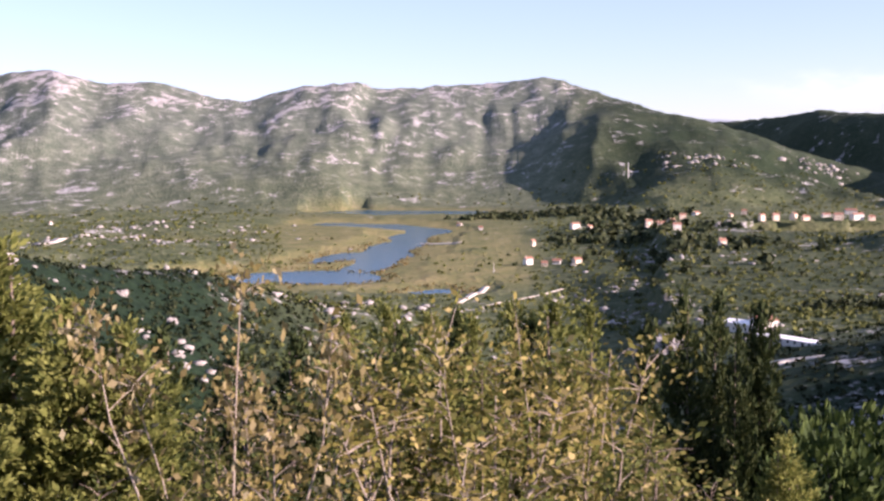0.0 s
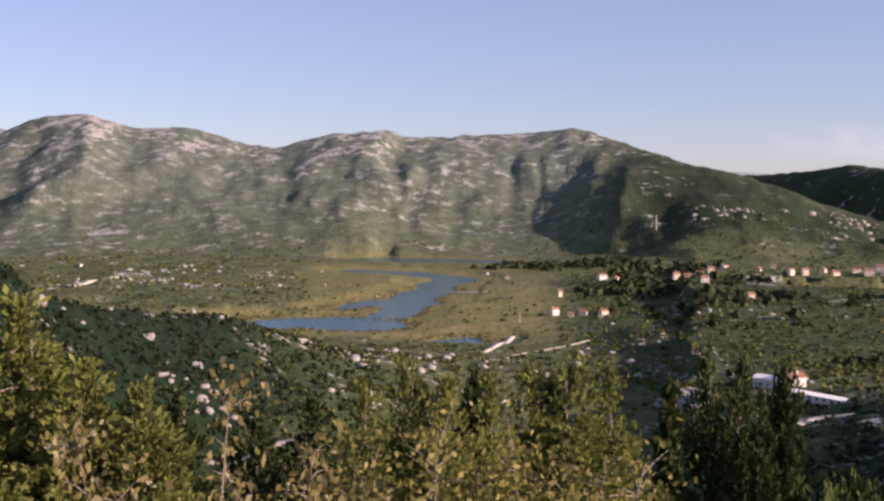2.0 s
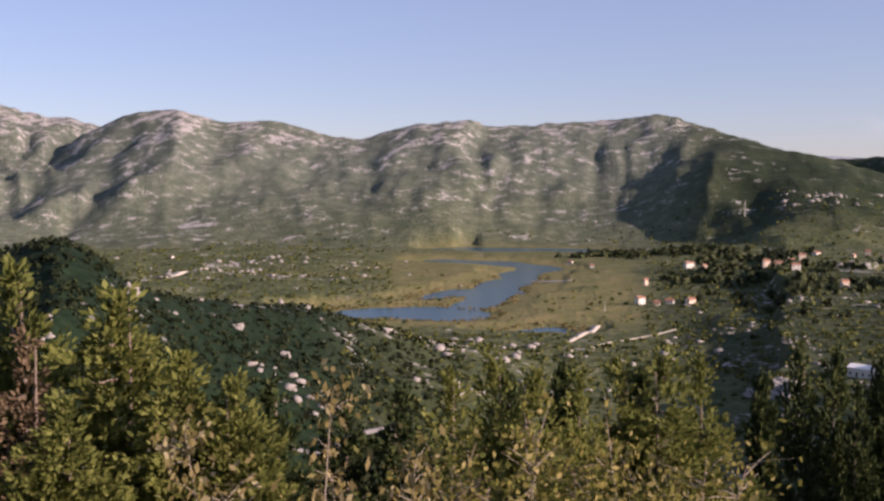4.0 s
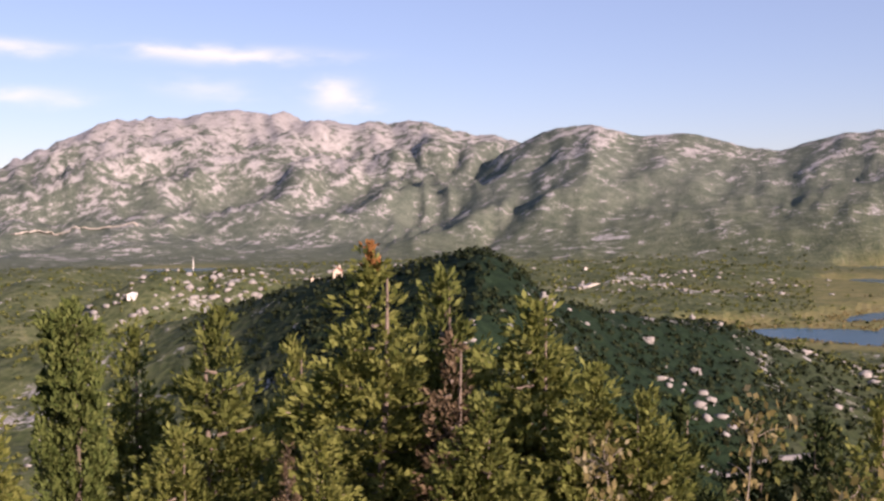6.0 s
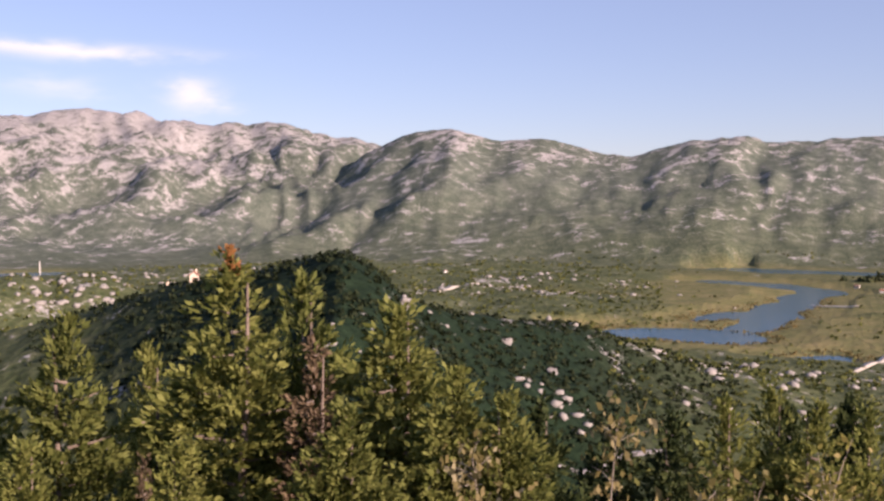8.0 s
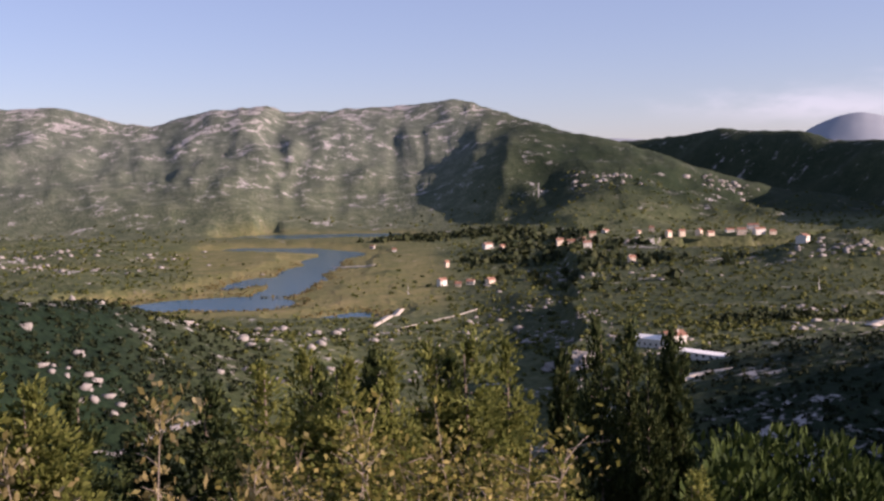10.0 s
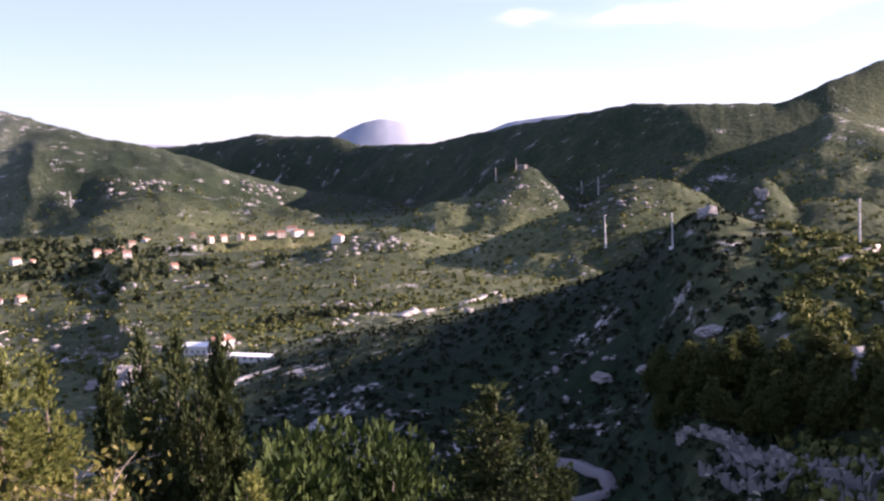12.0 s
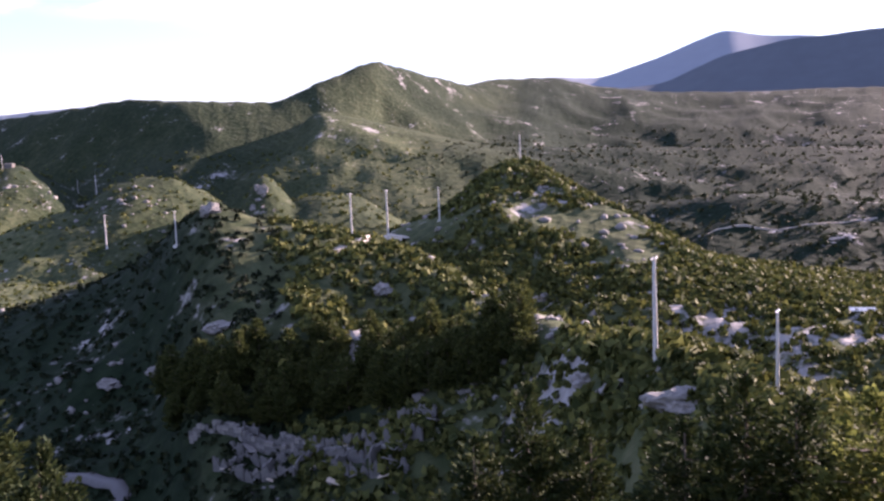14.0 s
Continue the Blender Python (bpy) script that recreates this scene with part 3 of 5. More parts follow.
def hit(bearing, height, start=60.0, stop=4800.0):
    """Where the line of sight from the viewpoint at a bearing and height (degrees) meets the land."""
    r = np.geomspace(start, stop, 900)
    bx, by = flat_dir(bearing)
    z = land(bx * r, by * r)
    k = np.nonzero(z >= 120 + r * math.tan(radians(height)))[0]
    q = r[k[0]] if len(k) else stop
    return Vector((bx * q, by * q, float(land(np.array([bx * q]), np.array([by * q]))[0])))


# ---- trees ----
def tufts(centre, axis, length, fat, per, blade, rng):
    """Leafy lobes: blades lying over the skin of ellipsoids along their axes. Arrays in, vertices and faces out."""
    n = len(centre)
    axis = axis / np.linalg.norm(axis, axis=1, keepdims=True)
    d = rng.normal(size=(n * per, 3))
    d /= np.linalg.norm(d, axis=1, keepdims=True)
    ax = np.repeat(axis, per, axis=0)
    along = np.sum(d * ax, 1, keepdims=True)
    across = d - ax * along
    ln, ft = np.repeat(length, per)[:, None], np.repeat(fat, per)[:, None]
    c = np.repeat(centre, per, axis=0) + ax * along * ln * 0.5 + across * ft * rng.uniform(0.75, 1.1, (n * per, 1))
    u = ax * 0.9 + d * 0.5 + rng.normal(size=d.shape) * 0.25
    u /= np.linalg.norm(u, axis=1, keepdims=True)
    side = np.cross(u, d + rng.normal(size=d.shape) * 0.25)
    side /= np.linalg.norm(side, axis=1, keepdims=True) + 1e-9
    b = (blade * rng.uniform(0.7, 1.3, n * per))[:, None]
    v = np.stack([c - u * b * 0.3, c + u * b * 0.25 + side * b * 0.26, c + u * b * 0.8, c + u * b * 0.2 - side * b * 0.26], 1).reshape(-1, 3)
    return v, np.arange(n * per * 4).reshape(-1, 4)


def crown_conifer(height, radius, bare, seed, density=1.0, lift=0.35, lobe=0.6, tight=0.4, blade=0.2, per=24, ragged=0.35):
    """An uneven conifer crown of separate lobes along its boughs, with upturned tips; returns vertices, faces and bough lines."""
    rng = np.random.default_rng(seed)
    up = np.array([0, 0, 1.0])
    cs, axs, ln, boughs = [], [], [], []
    n = int(105 * density)
    for i in range(n):
        h = min(max((i + rng.uniform(-0.5, 0.5)) / n, 0.0), 0.99)
        z = bare + (height - bare) * h
        ang = i * 2.399 + rng.uniform(-0.4, 0.4)
        length = radius * (1 - math.exp(-((height - z) / (tight * height)) ** 1.25)) * rng.uniform(1 - ragged, 1 + ragged) + 0.05
        out = np.array([math.cos(ang), math.sin(ang), 0.0])
        side = np.array([-out[1], out[0], 0.0])
        rise = min(length * lift * rng.uniform(0.2, 1.0), max(0.02, height - 0.4 - z))
        p0 = np.array([0, 0, z])
        q0 = p0 + out * length + up * rise
        boughs.append((p0, p0 + (q0 - p0) * 0.85))
        m = max(1, int(round(length / (lobe * 0.62))))
        for j in range(m):
            t = (j + 1) / m
            if t < 0.25 and m > 3:
                continue
            c = p0 + (q0 - p0) * t + rng.normal(size=3) * lobe * 0.12
            cs.append(c)
            axs.append(out * rng.uniform(0.5, 1.0) + up * (0.25 + 0.5 * t * lift / 0.35) + rng.normal(size=3) * 0.2)
            ln.append(lobe * rng.uniform(0.75, 1.35))
            if m > 1:
                w = 1 if (i + j) % 2 else -1
                cs.append(c + side * w * lobe * rng.uniform(0.45, 0.85) - out * lobe * 0.25 + up * rng.uniform(-0.12, 0.08))
                axs.append(out * 0.6 + side * w * rng.uniform(0.4, 0.9) + up * 0.4)
                ln.append(lobe * rng.uniform(0.6, 1.1))
    for k in range(5):
        cs.append(np.array([rng.normal() * 0.05, rng.normal() * 0.05, height - 0.25 - 0.22 * k]))
        axs.append(up + rng.normal(size=3) * 0.2)
        ln.append(lobe * (0.6 + 0.1 * k))
    ln = np.array(ln)
    v, f = tufts(np.array(cs), np.array(axs), ln, ln * 0.29, per, blade, rng)
    return v, f, boughs


def trunk_mesh(height, r0, boughs, lean=0.02, bark=None, seed=0, limit=26):
    bm = bmesh.new()
    rng = random.Random(seed)
    pts = [(lean * height * k / 6 + rng.uniform(-0.05, 0.05), rng.uniform(-0.05, 0.05), height * k / 6) for k in range(7)]
    tube(bm, pts, [r0 * (1 - 0.9 * k / 6) for k in range(7)], 8)
    me_t = bpy.data.meshes.new("trunk")
    bm.to_mesh(me_t)
    bm.free()
    me_t.materials.append(bark or BARK)
    bm = bmesh.new()
    step = max(1, len(boughs) // limit)
    for p, q in boughs[::step]:
        mid = (np.array(p) + np.array(q)) / 2 - np.array([0, 0, 0.05])
        tube(bm, [p, mid, q], [r0 * 0.22, r0 * 0.14, r0 * 0.05], 5)
    me_l = bpy.data.meshes.new("branchwork")
    bm.to_mesh(me_l)
    bm.free()
    me_l.materials.append(bark or BARK)
    return me_t, me_l


def conifer(name, height, radius, bare, seed, mat, **kw):
    v, f, boughs = crown_conifer(height, radius, bare, seed, **kw)
    ob = new(name)
    t, l = trunk_mesh(height * 0.97, 0.05 + height * 0.011, boughs, seed=seed)
    child("trunk", t, ob)
    tagged(child("branchwork", l, ob), kind="stuff")
    tagged(child("crown", sheet("crown", v, f, mat), ob), kind="stuff")
    return ob


def top_at(bearing, rng, top, eye=120.15):
    """The height of a tree's top, seen at a height of top degrees."""
    return eye + rng * math.tan(radians(top))


def stand(proto, tall, bearing, rng, top, wide=1.0, turn=0.0, lean=(0, 0), eye=120.15):
    """A copy of a tree, its foot on the land and its top at the height seen."""
    p = at(bearing, rng, -0.25)
    k = (top_at(bearing, rng, top, eye) - p.z) / tall
    m = Matrix.Translation(p) @ pose(0, 0, 0, lean[0], lean[1], turn) @ Matrix.Diagonal((wide, wide, k, 1))
    return copy_thing(proto, m)


PROTO = {}
PROTO["a"] = (tagged(conifer("conifer_tree", 15, 2.9, 1.5, 1, NEEDLES), "tall green conifer with knobby upturned boughs on the slope", "tree", "conifers below the viewpoint"), 15)
PROTO["b"] = (tagged(conifer("conifer_tree", 15, 2.6, 1.5, 2, NEEDLES, lift=0.7), "tall green conifer with upswept boughs on the slope", "tree", "conifers below the viewpoint"), 15)
PROTO["c"] = (tagged(conifer("conifer_tree", 13, 3.0, 1.0, 3, NEEDLES, density=1.1, tight=0.36), "broad dense green conifer on the slope", "tree", "conifers below the viewpoint"), 13)
PROTO["d"] = (tagged(conifer("conifer_tree", 13, 2.7, 1.2, 4, NEEDLES_DARK), "dark green conifer on the slope", "tree", "conifers below the viewpoint"), 13)
PROTO["cy"] = (tagged(conifer("cypress_tree", 14, 0.95, 0.6, 5, NEEDLES_DARK, lift=2.2, tight=0.16, density=1.5, lobe=0.5, ragged=0.2), "slender dark green cypress on the slope", "tree", "cypresses"), 14)
PROTO["sl"] = (tagged(conifer("slender_tree", 13, 0.72, 0.8, 6, NEEDLES_SOFT, lift=2.6, tight=0.1, density=2.0, lobe=0.42, blade=0.13, per=34, ragged=0.15), "slender light green columnar tree on the slope", "tree"), 13)
PROTO["dead"] = (tagged(conifer("dead_conifer", 11, 1.5, 2.0, 7, NEEDLES_DEAD, density=0.8, lift=0.2, lobe=0.34, blade=0.13, per=16), "dead conifer with brown dry needles", "tree"), 11)
used = set()


def tree(key, bearing, rng, top, wide=1.0, turn=0.0, lean=(0, 0), eye=120.15):
    proto, tall = PROTO[key]
    if key not in used:
        used.add(key)
        p = at(bearing, rng, -0.25)
        k = (top_at(bearing, rng, top, eye) - p.z) / tall
        proto.matrix_basis = Matrix.Translation(p) @ pose(0, 0, 0, lean[0], lean[1], turn)
        proto.scale = (1, 1, 1)
        # the first of its kind keeps its own size in height through its crown
        proto.matrix_basis = proto.matrix_basis @ Matrix.Diagonal((wide, wide, k, 1))
        return proto
    ob = proto.copy()
    scene.collection.objects.link(ob)
    for o in proto.children:
        c = o.copy()
        scene.collection.objects.link(c)
        c.parent = ob
    p = at(bearing, rng, -0.25)
    k = (top_at(bearing, rng, top, eye) - p.z) / tall
    ob.matrix_basis = Matrix.Translation(p) @ pose(0, 0, 0, lean[0], lean[1], turn) @ Matrix.Diagonal((wide, wide, k, 1))
    return ob


# kind, bearing, range, height of the top, width, turn
rusty = tree("a", 32.6, 25, -2.9, 1.25, 20)
for row in [("b", 28.7, 27, -3.7, 1.0, 80), ("c", 23.7, 24, -5.5, 1.15, 10), ("c", 20.2, 21.5, -9.0, 0.85, 140), ("c", 17.4, 21, -10.4, 0.7, 220),
            ("b", 41.2, 26, -5.6, 1.05, 200), ("a", 45.5, 30, -6.3, 0.85, 130), ("b", 37.0, 31, -7.3, 0.8, 30), ("a", 53.5, 27, -8.5, 0.8, 250),
            ("b", 57.0, 24, -9.0, 1.0, 310), ("c", 26.5, 20, -11.0, 0.7, 75), ("a", 35.5, 21, -12.5, 0.7, 160), ("c", 43.5, 22, -12.0, 0.7, 35), ("d", 15.6, 23, -10.8, 0.75, 60),
            ("d", 11.5, 27, -12.0, 0.9, 100), ("d", 8.3, 25, -11.4, 0.8, 200), ("b", 5.6, 27, -10.4, 0.9, 300), ("a", 3.2, 29, -9.6, 0.75, 45), ("b", 0.9, 27, -10.4, 0.9, 170),
            ("a", -1.6, 28, -10.4, 0.7, 95), ("b", -3.8, 30, -9.7, 0.75, 10), ("a", -6.1, 30, -9.5, 1.0, 240), ("a", -8.1, 32, -9.6, 0.8, 75),
            ("d", -13.2, 40, -8.6, 0.75, 15), ("d", -15.0, 42, -8.9, 0.8, 115), ("d", -16.1, 39, -10.6, 0.55, 205), ("a", -11.0, 17, -16.0, 0.45, 60), ("c", -18.6, 22, -16.6, 0.5, 160),
            ("d", -32.2, 34, -12.9, 1.3, 30), ("d", -34.9, 33, -15.2, 0.9, 140), ("d", -61.6, 30, -14.0, 0.8, 75), ("d", -58.6, 31, -16.8, 1.0, 175),
            ("d", -64.6, 30, -16.4, 1.0, 275), ("d", -73.4, 24, -13.3, 0.85, 15), ("d", -76.6, 24, -14.6, 1.05, 105), ("d", -70.2, 25, -16.0, 1.0, 205), ("b", -80.0, 23, -14.0, 1.0, 305),
            ("d", -33.8, 25, -17.0, 0.8, 80)]:
    tree(*row)
for row in [("cy", -11.3, 45, -10.3, 0.7, 0), ("cy", -17.3, 40, -9.4, 0.75, 90), ("cy", -0.7, 34, -10.2, 0.8, 60), ("cy", 2.4, 36, -10.6, 0.7, 160), ("cy", -4.9, 33, -10.4, 0.7, 260)]:
    tree(*row)
tree("sl", 48.7, 19, -5.1, 0.75, 0)
tree("dead", 28.2, 23.5, -7.2, 1.15, 40)
tree("dead", 37.4, 19, -13.0, 0.45, 140)

# rusty dead leader on the tallest conifer
rng0 = np.random.default_rng(50)
k = 90
top_c = np.stack([rng0.normal(size=k) * 0.06, rng0.normal(size=k) * 0.06, rng0.uniform(14.5, 15.25, k)], 1)
v, f = feathers(top_c, rng0.normal(size=(k, 3)) * 0.5 + np.array([0, 0, 1.0]), rng0.uniform(0.12, 0.24, k), 0.035, rng0)
tagged(child("dead_tip", sheet("dead_tip", v, f, NEEDLES_RUST), rusty, label="rust-orange dead tip"), kind="stuff")


# ---- broadleaf trees and shrubs ----
def leaf_cloud(centres, spread, count, size, rng, stretch=(1, 1, 1)):
    """Flat leaves scattered round twig ends."""
    c = np.repeat(np.asarray(centres), count, axis=0)
    c = c + rng.normal(size=c.shape) * spread * np.array(stretch)
    n = len(c)
    u = rng.normal(size=(n, 3)) + np.array([0, 0, -0.2])
    l = rng.uniform(0.6, 1.35, n) * size
    return feathers(c, u, l, l * 0.3, rng, 1)


def shrub(name, height, spread, stems, seed, leaf_mat, bark, leaf=0.085, per=6, twigs=30):
    rng = np.random.default_rng(seed)
    rr = random.Random(seed)
    ob = new(name)
    ends = []
    for s in range(stems):
        ang, out = rr.uniform(0, 6.28), rr.uniform(0.35, 1.0) * spread
        hh = height * rr.uniform(0.75, 1.0)
        foot = Vector((math.cos(ang) * 0.18, math.sin(ang) * 0.18, 0))
        topp = Vector((math.cos(ang) * out, math.sin(ang) * out, hh))
        pts = [foot.lerp(topp, q) + Vector((rr.uniform(-1, 1), rr.uniform(-1, 1), 0)) * 0.07 * height * q * (1 - q) * 2 for q in (0, 0.2, 0.4, 0.6, 0.8, 1)]
        bm = bmesh.new()
        r0 = 0.012 + 0.0042 * height
        tube(bm, pts, [r0 * (1 - 0.85 * q) for q in (0, 0.2, 0.4, 0.6, 0.8, 1)], 6)
        for w in range(twigs // stems * 2):
            q = rr.uniform(0.3, 1.0) if w > 4 else rr.uniform(0.93, 1.0)
            i = min(int(q * 5), 4)
            p = pts[i].lerp(pts[i + 1], q * 5 - i)
            e = p + Vector((rr.gauss(0, 1), rr.gauss(0, 1), rr.uniform(0.1, 1.1))).normalized() * rr.uniform(0.25, 0.7) * height * 0.17 * (1.4 - 0.6 * q)
            tube(bm, [p, p.lerp(e, 0.5) + Vector((0, 0, 0.02)), e], [r0 * 0.22, r0 * 0.15, r0 * 0.07], 4)
            ends += [e, p.lerp(e, 0.6), p.lerp(e, 0.25)]
        part("stem", bm, bark, ob)
    v, f = leaf_cloud(ends, height * 0.026, per, leaf, rng)
    child("leaves", sheet("leaves", v, f, leaf_mat), ob)
    return ob


SHRUB = [tagged(shrub("deciduous_shrub", 5, 1.4, 5, 11, LEAVES_DRY, BARK_PALE), "leggy shrub with yellowing olive leaves on pale stems", "shrub", "autumn shrubs below the viewpoint"),
         tagged(shrub("deciduous_shrub", 5, 1.1, 4, 12, LEAVES_DRY, BARK_PALE, per=5), "tall shrub with thin pale stems and ochre leaves", "shrub", "autumn shrubs below the viewpoint"),
         None, None]
SHRUB = SHRUB[:2] + [
         tagged(shrub("deciduous_shrub", 4, 1.5, 3, 13, LEAVES_BROWN, BARK_PALE, leaf=0.085, per=5), "sparse shrub with browned leaves on bare stems", "shrub", "autumn shrubs below the viewpoint"),
         tagged(shrub("deciduous_shrub", 5, 1.4, 5, 14, LEAVES_OLIVE, BARK), "leafy olive green shrub turning yellow at the tips", "shrub", "autumn shrubs below the viewpoint")]
first = set()
for kind, b, r, top, wide, turn in [(2, 12.2, 4.8, -7.2, 0.5, 0), (2, 10.6, 5.4, -11.0, 0.55, 120), (3, 6.8, 6.8, -11.4, 0.7, 30), (1, 4.2, 6.6, -9.4, 0.6, 200), (3, 1.4, 7.0, -11.4, 0.75, 100), (1, -1.4, 6.6, -11.2, 0.65, 300),
                                    (0, -4.0, 7.2, -11.4, 0.75, 160), (1, -6.2, 6.8, -9.0, 0.5, 60), (3, -8.8, 7.2, -14.6, 0.75, 250), (0, -11.6, 6.6, -17.4, 0.75, 20), (3, -14.8, 7.0, -19, 0.75, 140),
                                    (3, 8.6, 6.0, -14.8, 0.5, 190), (0, 2.6, 5.6, -15.6, 0.7, 290), (0, -2.8, 5.6, -15.6, 0.7, 10),
                                    (3, -7.4, 5.8, -16.4, 0.7, 80), (3, 15.2, 5.8, -16.0, 0.5, 50), (0, -13.0, 5.8, -20, 0.7, 150)]:
    p = at(b, r, -0.1)
    k = (top_at(b, r, top, 119.8) - p.z) / (4 if kind == 2 else 5)
    m = Matrix.Translation(p) @ pose(0, 0, 0, 0, 0, turn) @ Matrix.Diagonal((wide, wide, k, 1))
    if kind not in first:
        first.add(kind)
        SHRUB[kind].matrix_basis = m
    else:
        copy_thing(SHRUB[kind], m @ Matrix.Diagonal((*(1 / s for s in SHRUB[kind].scale), 1)))


def broadleaf(name, height, radius, seed, mat):
    rng, rr = np.random.default_rng(seed), random.Random(seed)
    ob = new(name)
    bm = bmesh.new()
    tube(bm, [(0, 0, 0), (0.1, 0, height * 0.25), (0.05, 0.1, height * 0.45)], [0.22, 0.17, 0.13], 8)
    ends = []
    for i in range(46):
        a, e = rr.uniform(0, 6.28), rr.uniform(-0.3, 1.4)
        q = Vector((math.cos(a) * math.cos(e) * radius, math.sin(a) * math.cos(e) * radius, height * 0.58 + math.sin(e) * height * 0.4)) * rr.uniform(0.75, 1.05)
        if i < 16:
            tube(bm, [(0.05, 0.1, height * 0.4), Vector((0, 0, height * 0.5)).lerp(q, 0.5), q], [0.08, 0.05, 0.02], 5)
        ends.append(q)
    part("trunk", bm, BARK, ob)
    c = np.array([q[:] for q in ends])
    size = rng.uniform(0.8, 1.4, len(c))
    v, f = tufts(c, c - np.array([0, 0, height * 0.35]) + rng.normal(size=c.shape) * 0.4, size, size * 0.48, 80, 0.2, rng)
    child("crown", sheet("crown", v, f, mat), ob)
    return ob


oak = tagged(broadleaf("broadleaf_tree", 7, 2.4, 31, LEAVES_GREEN), "round fresh green broadleaf tree on the slope", "tree", "broadleaf trees")
for i, (b, r, top, wide) in enumerate([(-21.7, 45, -15.0, 1.3), (-23.6, 46, -15.2, 1.2), (-25.2, 42, -17.2, 1.1), (-27.8, 44, -17.0, 1.2), (-19.8, 40, -15.8, 1.1)]):
    p = at(b, r, -0.1)
    k = (top_at(b, r, top) - p.z) / 7
    m = Matrix.Translation(p) @ pose(0, 0, 0, 0, 0, i * 67) @ Matrix.Diagonal((k * 0.8, k * 0.8, k, 1))
    if i == 0:
        oak.matrix_basis = m
    else:
        copy_thing(oak, m @ Matrix.Diagonal((*(1 / s for s in oak.scale), 1)))

# ---- pines in the gully under the pole hill ----
pine = tagged(conifer("pine_tree", 9, 1.9, 0.6, 61, PINE, density=0.4, lobe=1.0, blade=0.5, per=14, tight=0.25), "green pine in a dense stand in the gully", "tree", "gully pines")
rr = random.Random(5)
for i in range(120):
    b = -41.5 - 20 * (i % 40) / 40 + rr.uniform(-0.8, 0.8)
    r = float(np.interp(-b, (41, 44, 48, 52, 56, 61), (250, 224, 218, 211, 194, 186))) + (2 - i // 40) * 6 + rr.uniform(0, 8)
    p = at(b, r, -0.2)
    k = rr.uniform(0.5, 1.35)
    m = Matrix.Translation(p) @ pose(0, 0, 0, 0, 0, rr.uniform(0, 360)) @ Matrix.Diagonal((0.7 + 0.55 * k, 0.7 + 0.55 * k, k, 1))
    if i == 0:
        pine.matrix_basis = m
    else:
        copy_thing(pine, m @ Matrix.Diagonal((*(1 / s for s in pine.scale), 1)))


# ---- scrub, rocks and far woods ----
def scatter(n, b0, b1, r0, r1, rng, log=True):
    b = np.radians(rng.uniform(b0, b1, n))
    r = np.exp(rng.uniform(math.log(r0), math.log(r1), n)) if log else rng.uniform(r0, r1, n)
    x, y = -np.sin(b) * r, np.cos(b) * r
    return x, y, land(x, y), r


def bushes(name, x, y, z, size, mat, blades, label, tall=1.0, seed=0):
    rng = np.random.default_rng(seed)
    n = len(x)
    c0 = np.repeat(np.stack([x, y, z], 1), blades, axis=0)
    s = np.repeat(size, blades)
    d = rng.normal(size=(n * blades, 3))
    d[:, 2] = np.abs(d[:, 2])
    d /= np.linalg.norm(d, axis=1, keepdims=True)
    c = c0 + d * (s * 0.42 * rng.uniform(0.8, 1.15, n * blades))[:, None] * np.array([1, 1, tall]) + np.array([0, 0, 0.05])
    u = np.cross(d, rng.normal(size=d.shape)) + d * 0.35 + np.array([0, 0, 0.35])
    u /= np.linalg.norm(u, axis=1, keepdims=True)
    w = np.cross(u, d)
    w /= np.linalg.norm(w, axis=1, keepdims=True) + 1e-9
    q = (s * rng.uniform(0.35, 0.6, n * blades))[:, None]
    v = np.stack([c - u * q * 0.6, c + w * q * 0.5, c + u * q * 0.75, c - w * q * 0.5], 1).reshape(-1, 3)
    f = np.arange(n * blades * 4).reshape(-1, 4)
    return tagged(new(name, sheet(name, v, f, mat)), label, "scrub", kind="stuff")


def boulders(name, x, y, z, size, mat, label, seed=0):
    rng = np.random.default_rng(seed)
    bm = bmesh.new()
    bmesh.ops.create_icosphere(bm, subdivisions=1, radius=1)
    base = np.array([v.co[:] for v in bm.verts])
    tri = np.array([[v.index for v in f.verts] for f in bm.faces])
    bm.free()
    n, k = len(x), len(base)
    w = rng.uniform(0.6, 1.25, (n, k, 1))
    st = np.stack([rng.uniform(0.7, 1.5, n), rng.uniform(0.7, 1.5, n), rng.uniform(0.45, 0.95, n)], 1)[:, None, :]
    v = base[None] * w * st * size[:, None, None] + np.stack([x, y, z], 1)[:, None, :]
    f = tri[None] + (np.arange(n) * k)[:, None, None]
    return tagged(new(name, sheet(name, v.reshape(-1, 3), f.reshape(-1, 3), mat)), label, "rocks", kind="stuff")


def cover(x, y):
    """Where scrub thins and rock shows."""
    return fbm(x * 0.02, y * 0.02, 3, 90)


g = np.random.default_rng(7)
x, y, z, r = scatter(15000, -84, 56, 70, 720, g)
b = np.degrees(np.arctan2(-x, y))
# olive scrub left off the two slopes whose shade is in the colour
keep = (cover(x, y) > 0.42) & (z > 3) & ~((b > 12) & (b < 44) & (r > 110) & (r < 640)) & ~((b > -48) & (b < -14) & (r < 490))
x, y, z, r = x[keep], y[keep], z[keep], r[keep]
qx, qy, qz, qr = scatter(15000, -84, -10, 85, 600, g)
qb = np.degrees(np.arctan2(-qx, qy))
keep = (cover(qx, qy) > np.where(qb < -57, 0.44, 0.4)) & (qz > 3) & ((qb < -46 - 3 * cover(qy, qx)) | (qr > 490))
mx, my, mz, mr = scatter(7000, -84, -52, 340, 660, g)
thick = cover(mx, my) > 0.36
